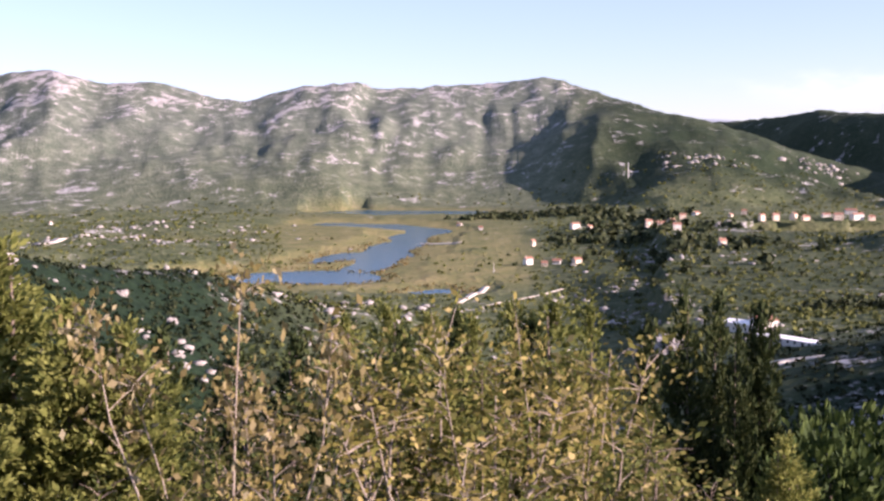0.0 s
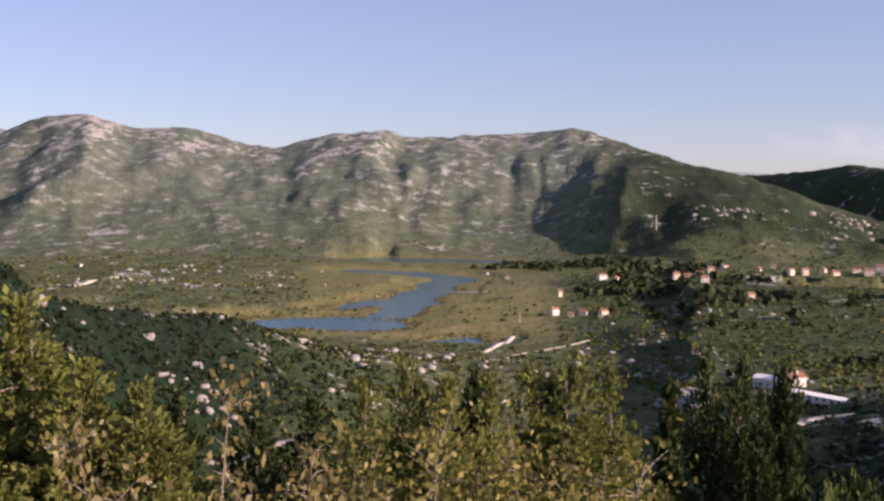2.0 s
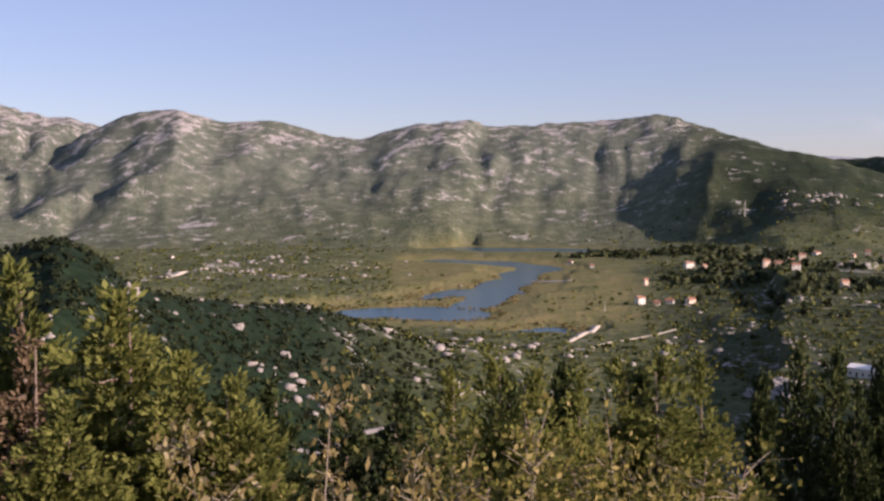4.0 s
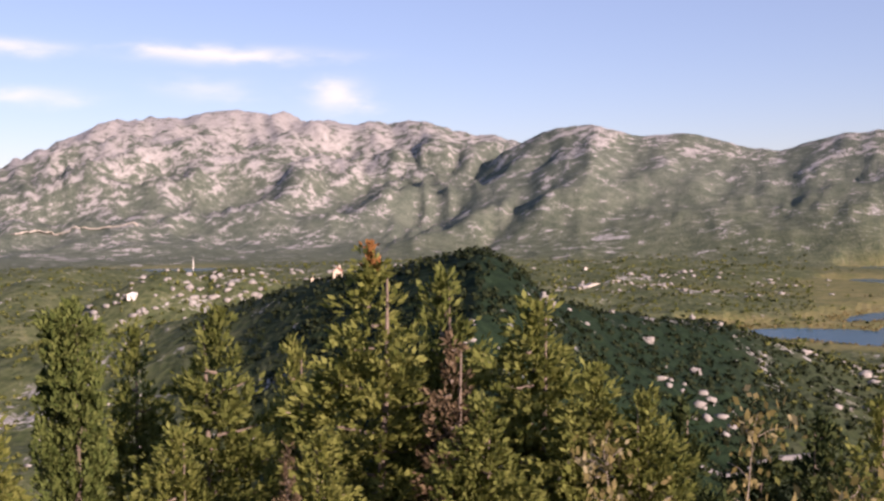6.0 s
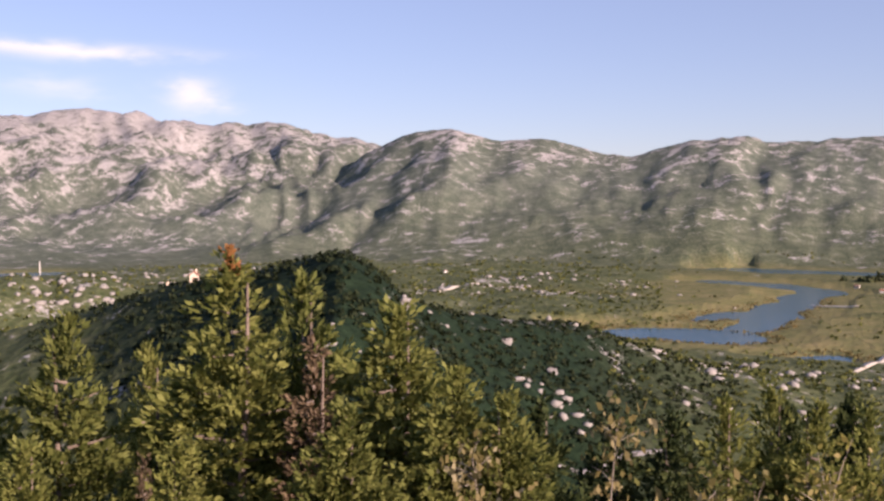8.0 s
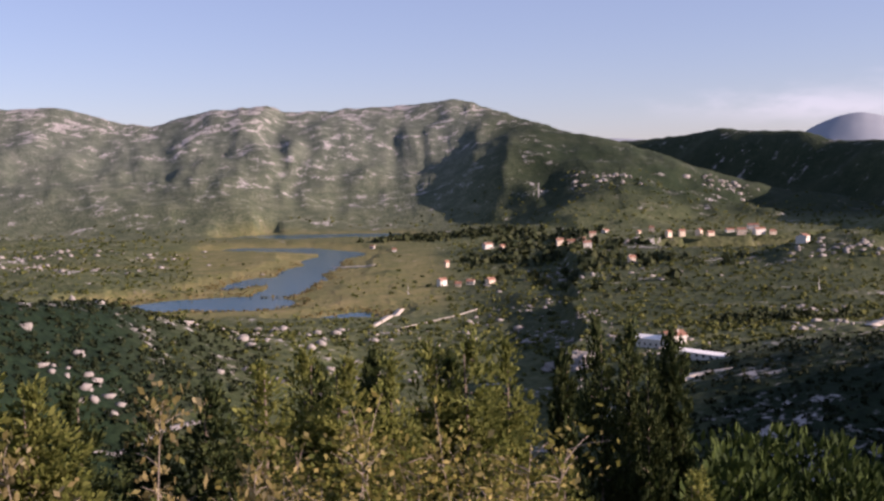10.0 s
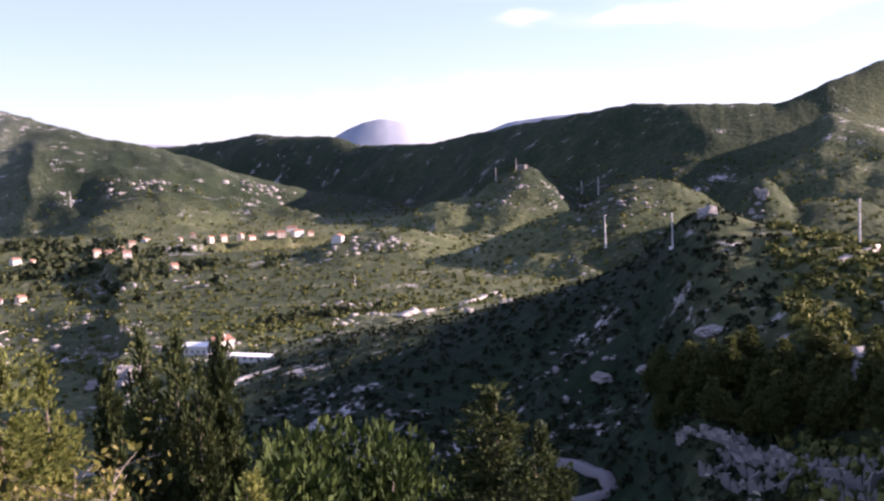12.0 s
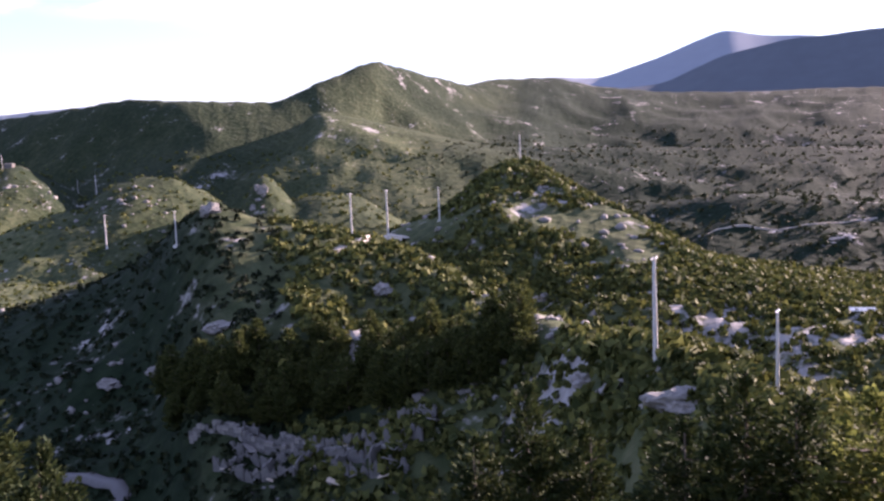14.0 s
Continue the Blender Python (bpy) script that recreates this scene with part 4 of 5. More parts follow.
x, y, z, r = (np.concatenate(v) for v in ((x, qx[keep], mx[thick]), (y, qy[keep], my[thick]), (z, qz[keep], mz[thick]), (r, qr[keep], mr[thick])))
b = np.degrees(np.arctan2(-x, y))
bushes("hill_scrub", x, y, z, g.uniform(1.1, 2.7, len(x)) * (0.8 + r * 0.0012) * np.where((b < -43) & (r > 120), 1.4, 1.0), SCRUB, 12, "olive green scrub bushes over the hillsides", seed=1)
x, y, z, r = scatter(27000, -84, 56, 600, 2100, g)
d = lake_depth(x, y)
b = np.degrees(np.arctan2(-x, y))
flat = (b > -5) & (b < 9) & (r > 760) & (r < 1750)
keep = (z > 1.0) & (z < 105) & (d > 6 + 90 * (r > 1400)) & ((~flat) | (g.random(len(x)) < 0.12))
x, y, z, r = x[keep], y[keep], z[keep], r[keep]
size = g.uniform(0.35, 1.0, len(x)) ** 1.7 * 5.2 * (0.7 + r * 0.0004)
far_side = np.degrees(np.arctan2(-x, y)) < -57
bushes("valley_scrub", x[~far_side], y[~far_side], z[~far_side], size[~far_side], SCRUB, 7, "green bushes and low trees across the valley", seed=2)
bushes("upland_scrub", x[far_side], y[far_side], z[far_side], size[far_side], GROVE, 9, "dark green scrub over the far slopes", seed=12)
# pines over the shaded hill, its shadow put into the leaf colour
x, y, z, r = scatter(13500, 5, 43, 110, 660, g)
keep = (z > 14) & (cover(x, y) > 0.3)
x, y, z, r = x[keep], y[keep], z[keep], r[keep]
bushes("pine_wood", x, y, z, g.uniform(1.6, 3.4, len(x)), SCRUB_SHADE, 8, "pines covering the near hill, leaf colour darkened for its shadow", 1.5, seed=3)
# slope below the poles: shade put into the scrub's leaf colour
x, y, z, r = scatter(9500, -48, -15, 80, 490, g)
keep = cover(x, y) > 0.24
x, y, z, r = x[keep], y[keep], z[keep], r[keep]
bushes("evergreen_scrub", x, y, z, g.uniform(1.0, 2.8, len(x)), SCRUB_SHADE, 8, "scrub on the slope below the poles, leaf colour darkened for shade", 1.0, seed=8)
# groves by the village
gx, gy = [], []
for bb, q, w, n in [(-3.2, 1640, 45, 60), (-7.4, 1600, 45, 28), (-9.6, 1560, 45, 30), (-5.4, 1650, 60, 40), (-8.8, 1220, 45, 40), (-10.4, 1340, 50, 40), (-12.3, 980, 60, 26), (-15.5, 1020, 60, 20), (-13.5, 1200, 50, 20), (-13.5, 800, 50, 24), (-12.0, 1450, 40, 20), (-21.5, 640, 22, 60), (-23.5, 640, 22, 60)]:
    bx, by = flat_dir(bb)
    gx.append(bx * q + g.normal(size=n) * w * 0.7)
    gy.append(by * q + g.normal(size=n) * w * 0.6)
x, y = np.concatenate(gx), np.concatenate(gy)
z = land(x, y)
bushes("tree_grove", x, y, z, g.uniform(8, 15, len(x)) * np.where(np.hypot(x, y) < 830, 0.45, 0.9), GROVE, 16, "dark green groves of trees beside the village", 1.4, seed=4)
# reeds along the shores
x, y, z, r = scatter(16000, -4, 28, 820, 2200, g)
d = lake_depth(x, y)
keep = (d > -2) & (d < 14) & (z < 6) & (r < 1350)
x, y, z, r = x[keep], y[keep], z[keep], r[keep]
bushes("reeds", x, y, np.maximum(z, 0), g.uniform(2.0, 4.0, len(x)), REEDS, 4, "tawny reeds along the lake shore", 1.4, seed=5)
# undergrowth on the near slope
x, y, z, r = scatter(2600, -86, 58, 9, 75, g)
bushes("undergrowth", x, y, z, g.uniform(0.6, 1.5, len(x)), SCRUB, 14, "mixed green undergrowth on the steep slope", 1.2, seed=6)

# limestone
x, y, z, r = scatter(15000, -84, 56, 90, 700, g)
b = np.degrees(np.arctan2(-x, y))
# fewer pale rocks on the slopes coloured as shaded
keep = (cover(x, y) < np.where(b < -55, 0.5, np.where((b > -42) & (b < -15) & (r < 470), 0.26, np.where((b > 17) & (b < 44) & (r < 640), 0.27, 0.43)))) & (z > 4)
x, y, z, r = x[keep], y[keep], z[keep], r[keep]
boulders("limestone_rocks", x, y, z, g.uniform(0.3, 1.0, len(x)) ** 2.2 * (0.7 + r * 0.0035) * np.where(np.degrees(np.arctan2(-x, y)) < -44, 1.2, np.where((np.degrees(np.arctan2(-x, y)) < 17) & (np.degrees(np.arctan2(-x, y)) > 1) & (r > 200), 1.5, 1.0)), STONE, "pale limestone outcrops among the scrub", seed=1)
gx, gy = [], []
for bb, q, w, d2, n in [(-16.6, 1262, 32, 26, 160), (-26.0, 1010, 30, 30, 70), (14, 1300, 90, 90, 60), (19.5, 1350, 70, 60, 60), (21.5, 1240, 50, 50, 40), (11, 1480, 70, 60, 40), (16.5, 1500, 80, 60, 50), (-13.5, 2000, 60, 60, 60), (-20.0, 2200, 60, 60, 60), (-9.5, 760, 50, 30, 60), (-24.0, 690, 24, 22, 90),
                        (-14, 900, 60, 40, 50), (-11.0, 1000, 40, 40, 40), (30, 1500, 160, 160, 90), (34, 1700, 90, 90, 60), (48, 1250, 90, 90, 80), (51, 1500, 90, 90, 60), (-12.5, 660, 14, 14, 60), (-47.4, 850, 16, 30, 50), (-41, 930, 50, 40, 70), (-34.5, 1380, 40, 50, 50)]:
    bx, by = flat_dir(bb)
    p, s = g.normal(size=n) * w * 0.6, g.normal(size=n) * d2 * 0.6
    gx.append(bx * q - by * p + bx * s)
    gy.append(by * q + bx * p + by * s)
x, y = np.concatenate(gx), np.concatenate(gy)
z = land(x, y)
keep = z > 1
x, y, z = x[keep], y[keep], z[keep]
boulders("valley_rocks", x, y, z, g.uniform(0.5, 1.0, len(x)) ** 4.0 * 0.0036 * np.hypot(x, y), STONE, "pale limestone boulders on the low karst hills", seed=2)


n = 260
p, q = g.uniform(-1, 1, n), g.uniform(-1, 1, n)
bx, by = flat_dir(42.4)
x, y = bx * (825 + q * 105) - by * p * 95, by * (825 + q * 105) + bx * p * 95
keep = (p * p + q * q < 1) & (cover(x * 2, y * 2) > 0.38)
x, y = x[keep], y[keep]
boulders("hilltop_rocks", x, y, land(x, y) + 0.3, g.uniform(1.3, 4.2, len(x)), STONE, "pale rounded limestone outcrops on the hill with the column", seed=3)


# ---- roads and tracks, laid on the land ----
def strip(name, points, width, mat, label, lift=0.35, kind="structure"):
    pts = []
    for p, q in zip(points, points[1:]):
        n = max(2, int((q - p).length / 6))
        pts += [p.lerp(q, i / n) for i in range(n)]
    pts.append(points[-1])
    vs = []
    for i, p in enumerate(pts):
        d = (pts[min(i + 1, len(pts) - 1)] - pts[max(i - 1, 0)])
        d.z = 0
        d.normalize()
        s = Vector((-d.y, d.x, 0)) * width / 2
        zz = max(ground(*(p + s).xy), ground(*(p - s).xy), ground(*p.xy)) + lift
        for e in (s, -s):
            vs.append((p.x + e.x, p.y + e.y, zz))
        for e in (s, -s):
            vs.append((p.x + e.x * 1.05, p.y + e.y * 1.05, zz - lift - 1.2))
    f = []
    for i in range(len(pts) - 1):
        a, b = i * 4, i * 4 + 4
        f += [(a + 1, a, b, b + 1), (a, a + 2, b + 2, b), (a + 3, a + 1, b + 1, b + 3)]
    return tagged(new(name, sheet(name, np.array(vs), np.array(f), mat)), label, "road", kind=kind)


strip("road_1", [hit(-17.6, -12.0), hit(-18.8, -11.6), hit(-20.4, -11.3)], 6, ROAD, "pale valley road past the long white building")
strip("road_2", [hit(-27.5, -8.9), hit(-29.5, -8.5), hit(-31.5, -8.1), hit(-33.0, -7.7)], 7, ROAD, "pale road curving behind the near hill")
strip("road_3", [hit(-0.7, -8.75), hit(-1.5, -8.3), hit(-2.35, -7.85)], 6, ROAD, "pale field track between the plots")
strip("road_4", [hit(-2.3, -8.9), hit(-4.5, -8.5), hit(-6.6, -8.0)], 2, ROAD, "thin pale field track")
strip("road_5", [hit(19.3, -4.35), hit(20.4, -4.55), hit(21.6, -4.8)], 16, ROAD, "bare sandy quarry bank on the low hill")
strip("road_6", [hit(51.4, -1.45), hit(49.5, -1.3), hit(47.5, -1.15), hit(45.2, -1.0)], 16, ROAD, "pale road cutting along the mountain foot")
strip("road_7", [hit(-35.6, -17.2), hit(-37.0, -17.4), hit(-38.4, -17.9), hit(-38.8, -18.6), hit(-37.9, -19.2), hit(-36.5, -19.4)], 3.5, ASPHALT, "pale gravel track looping in the gully")
strip("road_8", [hit(-50.3, -6.6), hit(-51.5, -6.2), hit(-52.5, -5.95), hit(-54.0, -5.85), hit(-55.0, -6.1)], 4, ROAD, "pale gravel track along the crest to the poles")
strip("road_9", [hit(-71, -6.3), hit(-74, -5.9), hit(-77, -5.6), hit(-80, -5.4)], 2, ROAD, "pale track across the far scrub slope")
strip("road_10", [hit(2.0, -5.35), hit(0.5, -5.4), hit(-1.0, -5.35)], 12, ROAD, "pale bare bank beside the lake")
strip("road_11", [hit(14.8, -14.3), hit(11.5, -13.9), hit(8.5, -13.4)], 2.2, ASPHALT, "pale track at the foot of the wooded hill")


# ---- houses ----
def gable(bm, w, l, h0, h1, over=0.4, thick=0.25):
    for s in (-1, 1):
        a = [(s * (w / 2 + over), -l / 2 - over, h0 - 0.15), (s * (w / 2 + over), l / 2 + over, h0 - 0.15), (0, l / 2 + over, h1), (0, -l / 2 - over, h1)]
        lo = [bm.verts.new(p) for p in a]
        hi = [bm.verts.new((p[0], p[1], p[2] + thick)) for p in a]
        bm.faces.new(lo)
        bm.faces.new(hi[::-1])
        for i in range(4):
            bm.faces.new((lo[i], hi[i], hi[(i + 1) % 4], lo[(i + 1) % 4]))


def house(p, turn, w, l, h, wall_mat, roof_mat, label, rise=1.9, chimney=True):
    ob = new("house")
    ob.matrix_basis = Matrix.Translation(p) @ pose(0, 0, 0, 0, 0, turn)
    bm = bmesh.new()
    box(bm, -w / 2, w / 2, -l / 2, l / 2, -1.5, h, 0.05)
    for s in (-1, 1):
        q = [bm.verts.new(c) for c in ((-w / 2 + 0.06, s * (l / 2 - 0.03), h - 0.05), (w / 2 - 0.06, s * (l / 2 - 0.03), h - 0.05), (0, s * (l / 2 - 0.03), h + rise - 0.1))]
        bm.faces.new(q)
    part("wall", bm, wall_mat, ob)
    bm = bmesh.new()
    gable(bm, w, l, h, h + rise)
    roof = part("roof", bm, roof_mat, ob)
    if chimney:
        bm = bmesh.new()
        box(bm, w * 0.12, w * 0.12 + 0.7, l * 0.15, l * 0.15 + 0.7, h + rise * 0.4, h + rise + 1.0, 0.04)
        part("chimney", bm, wall_mat, roof)
    n = max(2, int(l / 3.2))
    for s in (-1, 1):
        for k in range(n):
            for fl in range(max(1, int(h / 2.8))):
                yy = -l / 2 + l * (k + 0.5) / n
                zz = 0.9 + fl * 2.8
                bm = bmesh.new()
                x0 = s * (w / 2)
                box(bm, min(x0, x0 + s * 0.07), max(x0, x0 + s * 0.07), yy - 0.5, yy + 0.5, zz, zz + 1.3, 0.03)
                part("window", bm, GLASS_DARK, ob)
    bm = bmesh.new()
    box(bm, -0.55, 0.55, -l / 2 - 0.08, -l / 2, 0, 2.1, 0.03)
    part("door", bm, WOOD, ob)
    return tagged(ob, label, "house", "village houses")


VILLAGE = [(-11.3, -4.55, 14, 0), (-11.9, -4.45, 18, 1), (-12.5, -4.3, 16, 1), (-13.1, -4.15, 14, 0), (-13.8, -3.9, 20, 2), (-12.8, -4.7, 16, 2), (-17.2, -4.35, 14, 1), (-17.9, -4.3, 14, 1), (-18.8, -4.65, 18, 0),
           (-19.4, -4.35, 16, 1), (-20.4, -4.0, 18, 2), (-21.0, -4.35, 20, 1), (-21.6, -3.85, 26, 2), (-21.9, -4.5, 26, 2), (-24.1, -4.55, 28, 2), (-22.6, -4.45, 14, 0), (-7.3, -4.65, 20, 2), (-8.1, -4.8, 12, 0),
           (-4.7, -6.65, 15, 2), (-5.6, -6.7, 10, 1), (-6.3, -6.6, 13, 2), (-7.4, -6.55, 15, 1), (-5.0, -5.6, 9, 0), (-0.9, -4.45, 12, 2), (-2.1, -4.65, 10, 2), (-15.6, -4.0, 12, 0), (-16.3, -3.9, 12, 1),
           (20.9, -3.75, 12, 2), (36.0, -4.2, 10, 1), (34.6, -4.0, 10, 0), (-15.2, -5.6, 12, 0)]
LOOKS = [(PLASTER_B, TILES, "sand-coloured house with a red tiled roof"), (PLASTER_B, TILES, "plastered village house with a red tiled roof"), (PLASTER, TILES, "white plastered village house with a red tiled roof")]
rr = random.Random(9)
for b, e, size, kind in VILLAGE:
    wall_m, roof_m, lab = LOOKS[kind]
    house(hit(b, e), -b + rr.uniform(50, 130), size * 0.36, size * 0.56, rr.choice((3.0, 5.8, 5.8)), wall_m, roof_m, lab)

# the white works below the hill: a long low shed and a taller block
mid_p = hit(-19.2, -10.75)
ang = math.degrees(math.atan2(-28.8, 21.7)) - 90
shed = house(mid_p, ang, 6.5, 38, 2.6, PLASTER, ROOF_WHITE, "long low white shed with a white sheet roof", 0.3, False)
shed.name = "long_shed"
tagged(shed, category="shed", group="white works")
blk = house(hit(-16.35, -10.1), ang + 8, 8, 16, 4.2, PLASTER, ROOF_WHITE, "white two-storey works building", 1.4, False)
tagged(blk, category="building", group="white works")
blk2 = house(hit(-17.35, -10.0), ang + 70, 8, 11, 5.0, PLASTER, TILES, "white house with a red roof beside the shed")
tagged(blk2, group="white works")
hut = house(hit(45.6, -4.9), 30, 6, 9, 3.2, PLASTER, ROOF_WHITE, "small white hut on the rocky hill", 1.0, False)
hut2 = house(hit(-79.3, -10.3), 20, 3, 7, 1.6, PLASTER, ROOF_WHITE, "low white roofed shelter on the scrub slope", 0.6, False)


# ---- power poles ----
def power_pole(p, tall, arms, label, kind_mat=None):
    ob = new("power_pole")
    ob.matrix_basis = Matrix.Translation(p)
    k = tall / 14
    bm = bmesh.new()
    tube(bm, [(0, 0, -0.6), (0, 0, tall * 0.5), (0, 0, tall)], [0.34 * k, 0.28 * k, 0.2 * k], 10)
    part("shaft", bm, kind_mat or CONCRETE, ob)
    bm = bmesh.new()
    box(bm, -0.8, 0.8, -0.8, 0.8, -1.2, 0.35, 0.08)
    part("footing", bm, CONCRETE, ob)
    for a in range(arms):
        z = tall - 0.25 * k - a * 1.4 * k
        bm = bmesh.new()
        box(bm, -1.1 * k, 1.1 * k, -0.07 * k, 0.07 * k, z, z + 0.14 * k, 0.02)
        arm = part("crossarm", bm, STEEL, ob)
        for s in (-1, 0, 1):
            bm = bmesh.new()
            tube(bm, [(s * 0.95 * k, 0.12 * k, z + 0.1 * k), (s * 0.95 * k, 0.12 * k, z + 0.26 * k), (s * 0.95 * k, 0.12 * k, z + 0.42 * k)], [0.05 * k, 0.07 * k, 0.04 * k], 7)
            part("insulator", bm, GLASS_DARK, arm)
    return tagged(ob, label, "power pole", "power line poles")


for b, base, top, arms, lab in [(-38.9, -5.5, -3.7, 1, "pale concrete power pole beyond the ridge"), (-42.5, -5.6, -3.75, 1, "pale concrete power pole beyond the ridge"), (-52.0, -5.6, -3.2, 1, "pale concrete power pole on the crest track"),
                                (-54.0, -5.7, -3.15, 1, "pale concrete power pole on the crest track"), (-56.9, -4.95, -3.1, 1, "pale concrete power pole behind the crest"), (-61.5, -1.95, -0.4, 1, "concrete power pole on the rocky summit"),
                                (-68.65, -13.4, -7.3, 1, "tall pale concrete power pole on the rocky slope"), (-75.1, -14.6, -10.1, 1, "pale concrete power pole above dark conifers"), (-37.7, -2.5, -1.8, 1, "distant power pole on a knoll"),
                                (-34.15, -1.05, -0.3, 1, "distant mast on a knoll"), (-33.0, -1.6, -0.85, 1, "distant power pole on a slope"), (-38.6, -2.6, -1.6, 1, "distant power pole on a slope"), (-24.9, -7.0, -6.4, 1, "distant power pole in the valley"),
                                (-2.8, -7.0, -6.5, 1, "distant power pole in the fields"), (-10.2, -1.9, -1.1, 1, "distant power pole on the mountain foot")]:
    p = hit(b, base, 90)
    dist = math.hypot(p.x, p.y)
    power_pole(p, max(7, min(dist * (math.tan(radians(top)) - math.tan(radians(base))), 30)), arms, lab)
p = hit(-34.5, -1.0)
mast_block = house(p, 20, 7, 12, 5, STONE_DIM, STONE_DIM, "pale stone ruin on a knoll beside a mast", 0.4, False)
tagged(mast_block, category="ruin")

# the pale column on the rocky hill
p = hit(42.4, -3.4)
col = new("stone_column")
col.matrix_basis = Matrix.Translation(p)
dist = math.hypot(p.x, p.y)
tall = min(24, 120 + dist * math.tan(radians(-2.45)) - p.z)
bm = bmesh.new()
tube(bm, [(0, 0, 0), (0, 0, tall * 0.6), (0, 0, tall)], [1.1, 0.9, 0.6], 8)
part("shaft", bm, PLASTER, col)
bm = bmesh.new()
box(bm, -2.4, 2.4, -2.4, 2.4, -1.5, 1.6, 0.2)
part("plinth", bm, STONE, col)
tagged(col, "white stone column on a plinth on the rocky hilltop", "column")


# ---- old terraces in the gully: walls of rough blocks ----
block_meshes = []
for i in range(5):
    bm = bmesh.new()
    rb = random.Random(70 + i)
    box(bm, -0.55, 0.55, -0.5, 0.5, 0, 0.95, 0.09)
    for v in bm.verts:
        v.co += Vector((rb.uniform(-1, 1), rb.uniform(-1, 1), rb.uniform(-1, 1))) * 0.07
    me_b = bpy.data.meshes.new("stone")
    bm.to_mesh(me_b)
    bm.free()
    me_b.materials.append(STONE if i % 2 else STONE_DIM)
    block_meshes.append(me_b)
rr = random.Random(21)
for (b0, e0, b1, e1, courses) in [(-42.5, -16.2, -48.5, -17.0, 3), (-47.5, -16.5, -54.5, -17.8, 2)]:
    q0, q1 = hit(b0, e0, 90), hit(b1, e1, 90)
    wall = new("terrace_wall")
    wall.matrix_basis = Matrix.Translation(q0)
    n = int((q1 - q0).length / 1.15)
    tilt = math.degrees(math.atan2(q1.y - q0.y, q1.x - q0.x))
    for i in range(n):
        q = q0.lerp(q1, (i + 0.5) / n)
        g0 = ground(q.x, q.y)
        for c in range(courses):
            if c and rr.random() < 0.12 * c:
                continue
            m = Matrix.Translation(Vector((q.x, q.y, g0 - 0.35 + c * 0.93)) - q0) @ pose(0, 0, 0, rr.uniform(-3, 3), rr.uniform(-3, 3), tilt + rr.uniform(-5, 5))
            child("stone", rr.choice(block_meshes), wall, m)
    tagged(wall, "broken terrace wall of rough grey stone blocks", "stone wall", "old terraces in the gully")
gg = np.random.default_rng(15)
bx = np.radians(gg.uniform(-54, -40.5, 260))
rx = gg.uniform(165, 205, 260)
x, y = -np.sin(bx) * rx, np.cos(bx) * rx
boulders("rubble", x, y, land(x, y), gg.uniform(0.25, 0.8, 260), STONE_DIM, "grey stone rubble between the terraces", seed=9)


# a roofless ruin in the gully: broken wall pieces with openings, cross walls and fallen slabs
def wall_piece(length, low, high, seed, opening):
    """A broken masonry wall along x with a ragged top, sometimes broken down where a window was."""
    rb = random.Random(seed)
    bm = bmesh.new()
    n = 9
    rows = []
    for k in range(n + 1):
        x = length * (k / n - 0.5)
        top = rb.uniform(low, high)
        if opening and k in (4, 5):
            top = 0.8
        rows.append([bm.verts.new((x, y + rb.uniform(-0.03, 0.03), z)) for y, z in ((-0.25, -1.2), (-0.24, top), (0.24, top + rb.uniform(-0.15, 0.15)), (0.25, -1.2))])
    for p, q in zip(rows, rows[1:]):
        for j in range(4):
            bm.faces.new((p[j], q[j], q[(j + 1) % 4], p[(j + 1) % 4]))
    bm.faces.new(rows[0])
    bm.faces.new(rows[-1][::-1])
    bmesh.ops.recalc_face_normals(bm, faces=bm.faces[:])
    return bm


q0, q1 = hit(-43.6, -17.9, 90), hit(-54.6, -18.7, 90)
run = q1 - q0
tilt = math.degrees(math.atan2(run.y, run.x))
across = Vector((-run.y, run.x, 0)).normalized()
if across.dot(q0) < 0:
    across = -across
ruin = new("ruined_building")
ruin.matrix_basis = Matrix.Translation(q0)
count = int(run.length / 4.4)
for k in range(count):
    for row in range(3):
        c = q0 + run * ((k + 0.5) / count) + across * (row * 4.6)
        if rr.random() < 0.16:
            continue
        ob = part("wall", wall_piece(4.3, 1.2, 2.9, k * 7 + row, row == 0 and k % 2 == 0), STONE_DIM, ruin)
        ob.matrix_basis = Matrix.Translation(Vector((c.x, c.y, ground(c.x, c.y))) - q0) @ pose(0, 0, 0, 0, 0, tilt + rr.uniform(-2, 2))
    if k % 2:
        c = q0 + run * (k / count) + across * 4.6
        ob = part("cross_wall", wall_piece(8.6, 0.7, 2.3, 300 + k, False), STONE_DIM, ruin)
        ob.matrix_basis = Matrix.Translation(Vector((c.x, c.y, ground(c.x, c.y))) - q0) @ pose(0, 0, 0, 0, 0, tilt + 90)
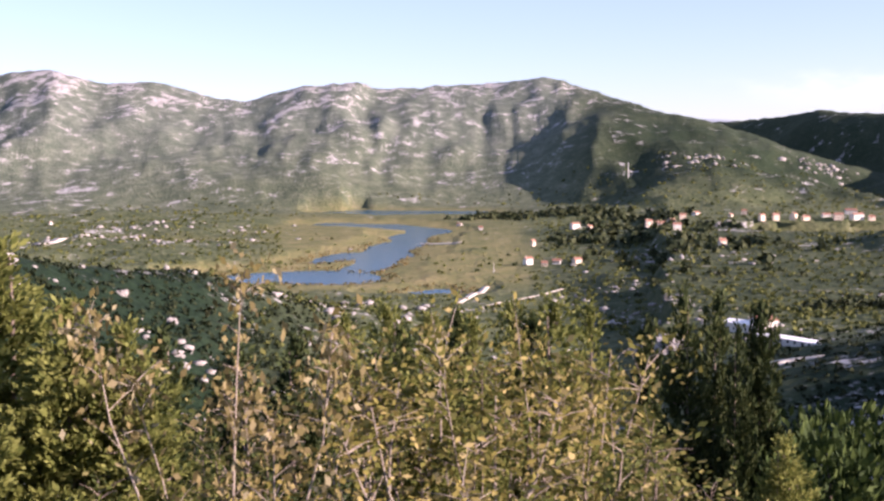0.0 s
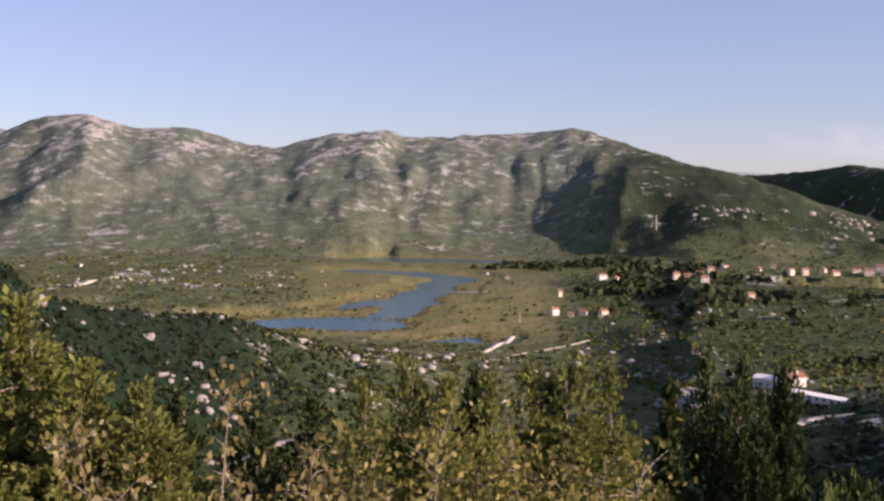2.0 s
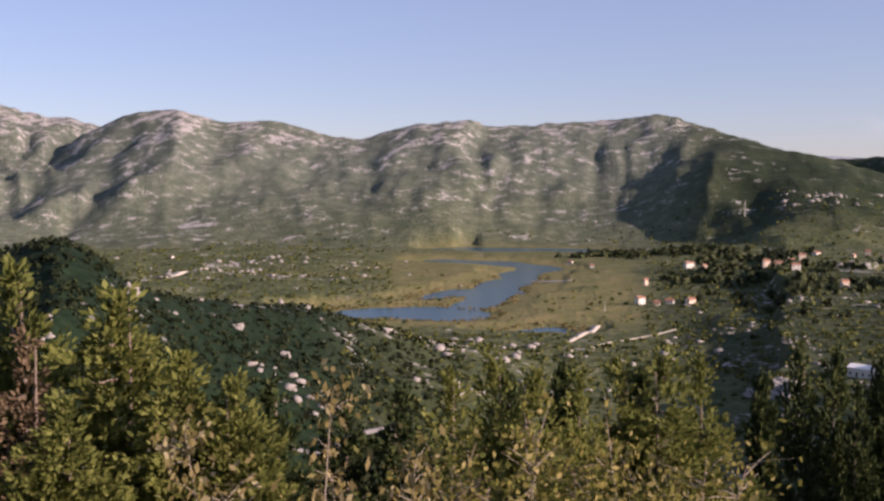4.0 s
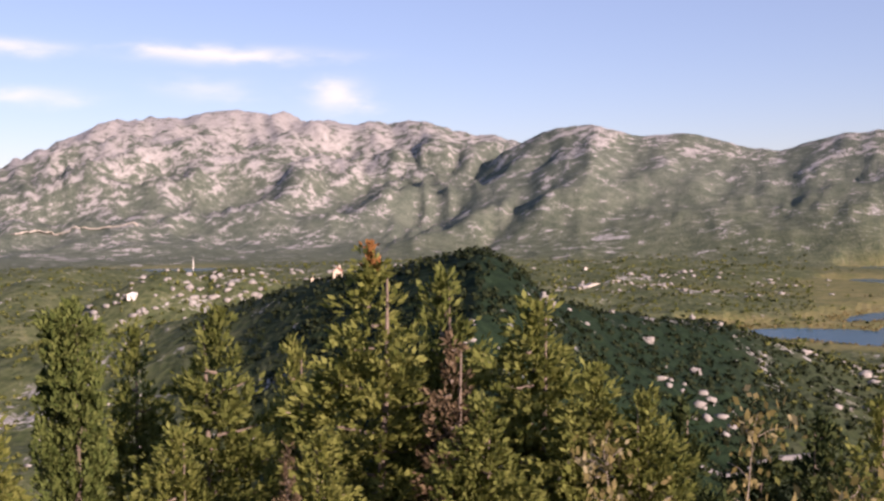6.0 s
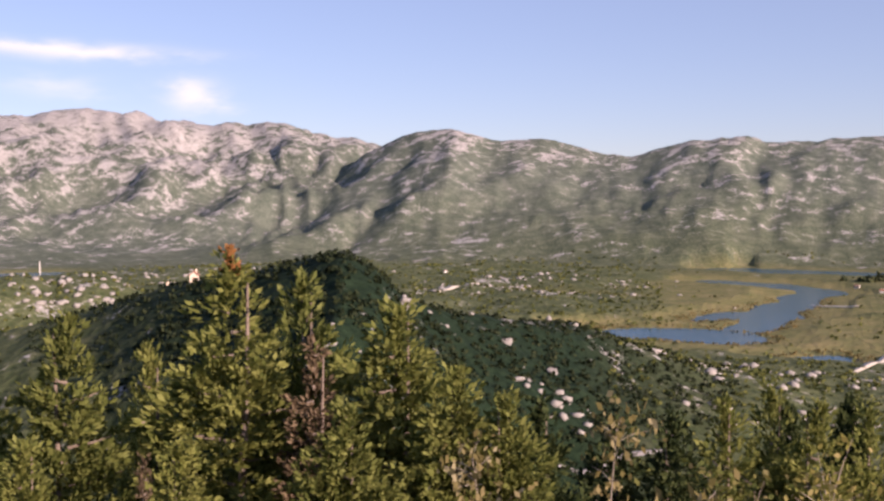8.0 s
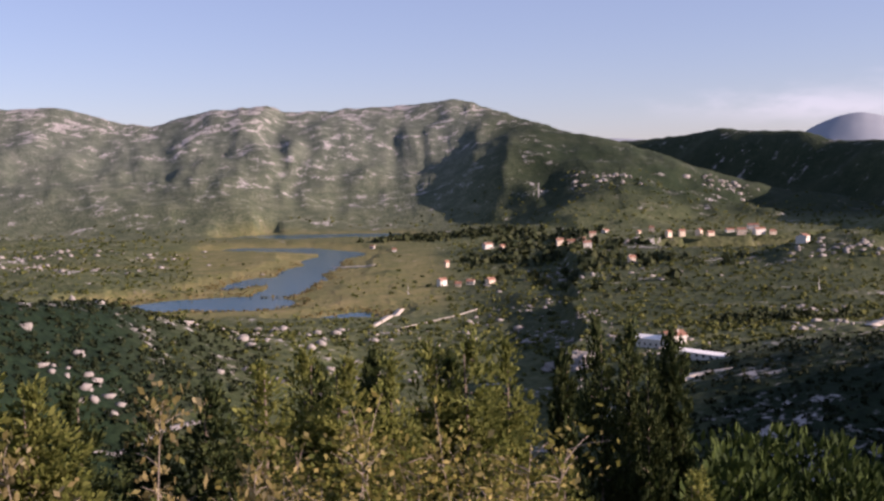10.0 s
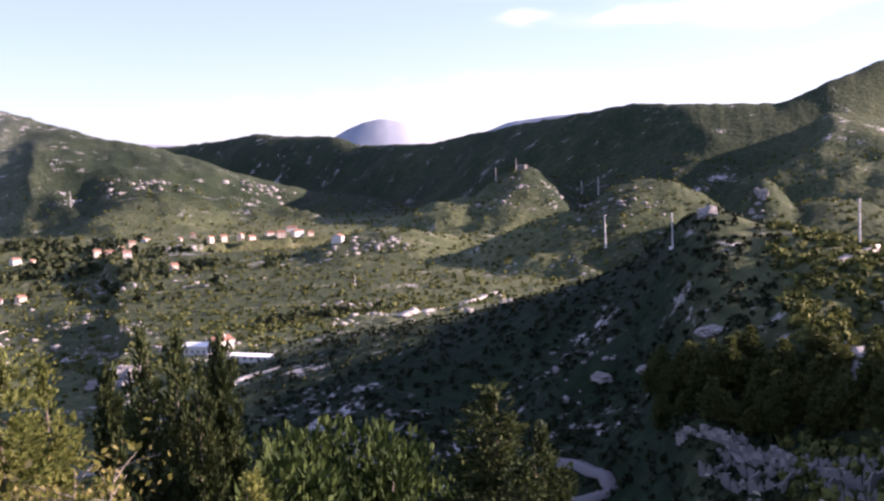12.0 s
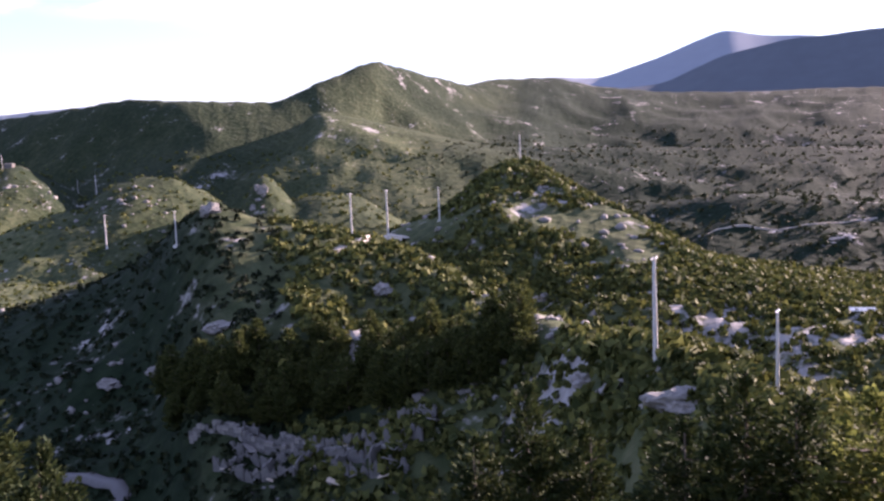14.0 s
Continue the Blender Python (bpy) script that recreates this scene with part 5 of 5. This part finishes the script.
for k in range(26):
    c = q0 + run * rr.random() + across * rr.uniform(-2.5, 10)
    bm = bmesh.new()
    w, l = rr.uniform(0.5, 1.3), rr.uniform(0.8, 2.6)
    box(bm, -l, l, -w, w, -0.1, 0.12, 0.03)
    ob = part("fallen_slab", bm, STONE if k % 5 else PLASTER_B, ruin)
    ob.matrix_basis = Matrix.Translation(Vector((c.x, c.y, ground(c.x, c.y) + rr.uniform(0.2, 0.7))) - q0) @ pose(0, 0, 0, rr.uniform(-25, 25), rr.uniform(-25, 25), rr.uniform(0, 180))
tagged(ruin, "roofless grey stone ruin with broken walls and fallen slabs", "ruin")

# rocks that stand out
def crag(p, size, seed, label, mat=None, flat=0.7):
    bm = bmesh.new()
    bmesh.ops.create_icosphere(bm, subdivisions=4, radius=1)
    for v in bm.verts:
        d = v.co.normalized()
        k = 1 + 0.55 * (noise.noise(d * 1.4 + Vector((seed, 0, 0)))) + 0.22 * noise.noise(d * 4 + Vector((0, seed, 0))) + 0.07 * noise.noise(d * 11)
        k = round(k * 9) / 9 * 0.6 + k * 0.4
        v.co = Vector((d.x * k, d.y * k, d.z * k * flat))
    me_c = bpy.data.meshes.new("limestone_crag")
    bm.to_mesh(me_c)
    bm.free()
    me_c.materials.append(mat or STONE)
    ob = new("limestone_crag", me_c)
    ob.matrix_basis = Matrix.Translation(p) @ pose(0, 0, 0, 0, 0, seed * 47) @ Matrix.Scale(size, 4)
    return tagged(ob, label, "rock", "limestone crags")


for i, (b, e, s, fl) in enumerate([(23.2, -5.55, 4, 0.8), (17.5, -7.6, 2.6, 0.7), (15.0, -9.3, 2.4, 0.8), (-44.4, -3.9, 3, 0.8), (-47.3, -2.9, 4, 1.2), (-53.6, -8.8, 2.6, 0.6), (-62.5, -9.5, 2.6, 0.6), (-64.8, -14.0, 2.2, 0.5), (-66.2, -14.6, 1.8, 0.5),
                                   (-44.5, -10.2, 3.2, 0.5), (-38.5, -12.6, 3.4, 0.4), (-41.0, -12.2, 3, 0.4), (-12.4, -11.2, 9, 0.6), (-11.9, -10.9, 7, 0.6), (-10.8, -11.4, 6, 0.6), (-70.0, -15.2, 3, 0.5)]):
    p = hit(b, e, 80)
    crag(p + Vector((0, 0, s * 0.1)), s, i + 1, "weathered pale limestone crag on the hillside", flat=fl)
near = at(55.8, 3.2)
crag(Vector((near.x, near.y, 118.45)), 0.85, 40, "pale limestone boulder beside the viewpoint", flat=0.85)
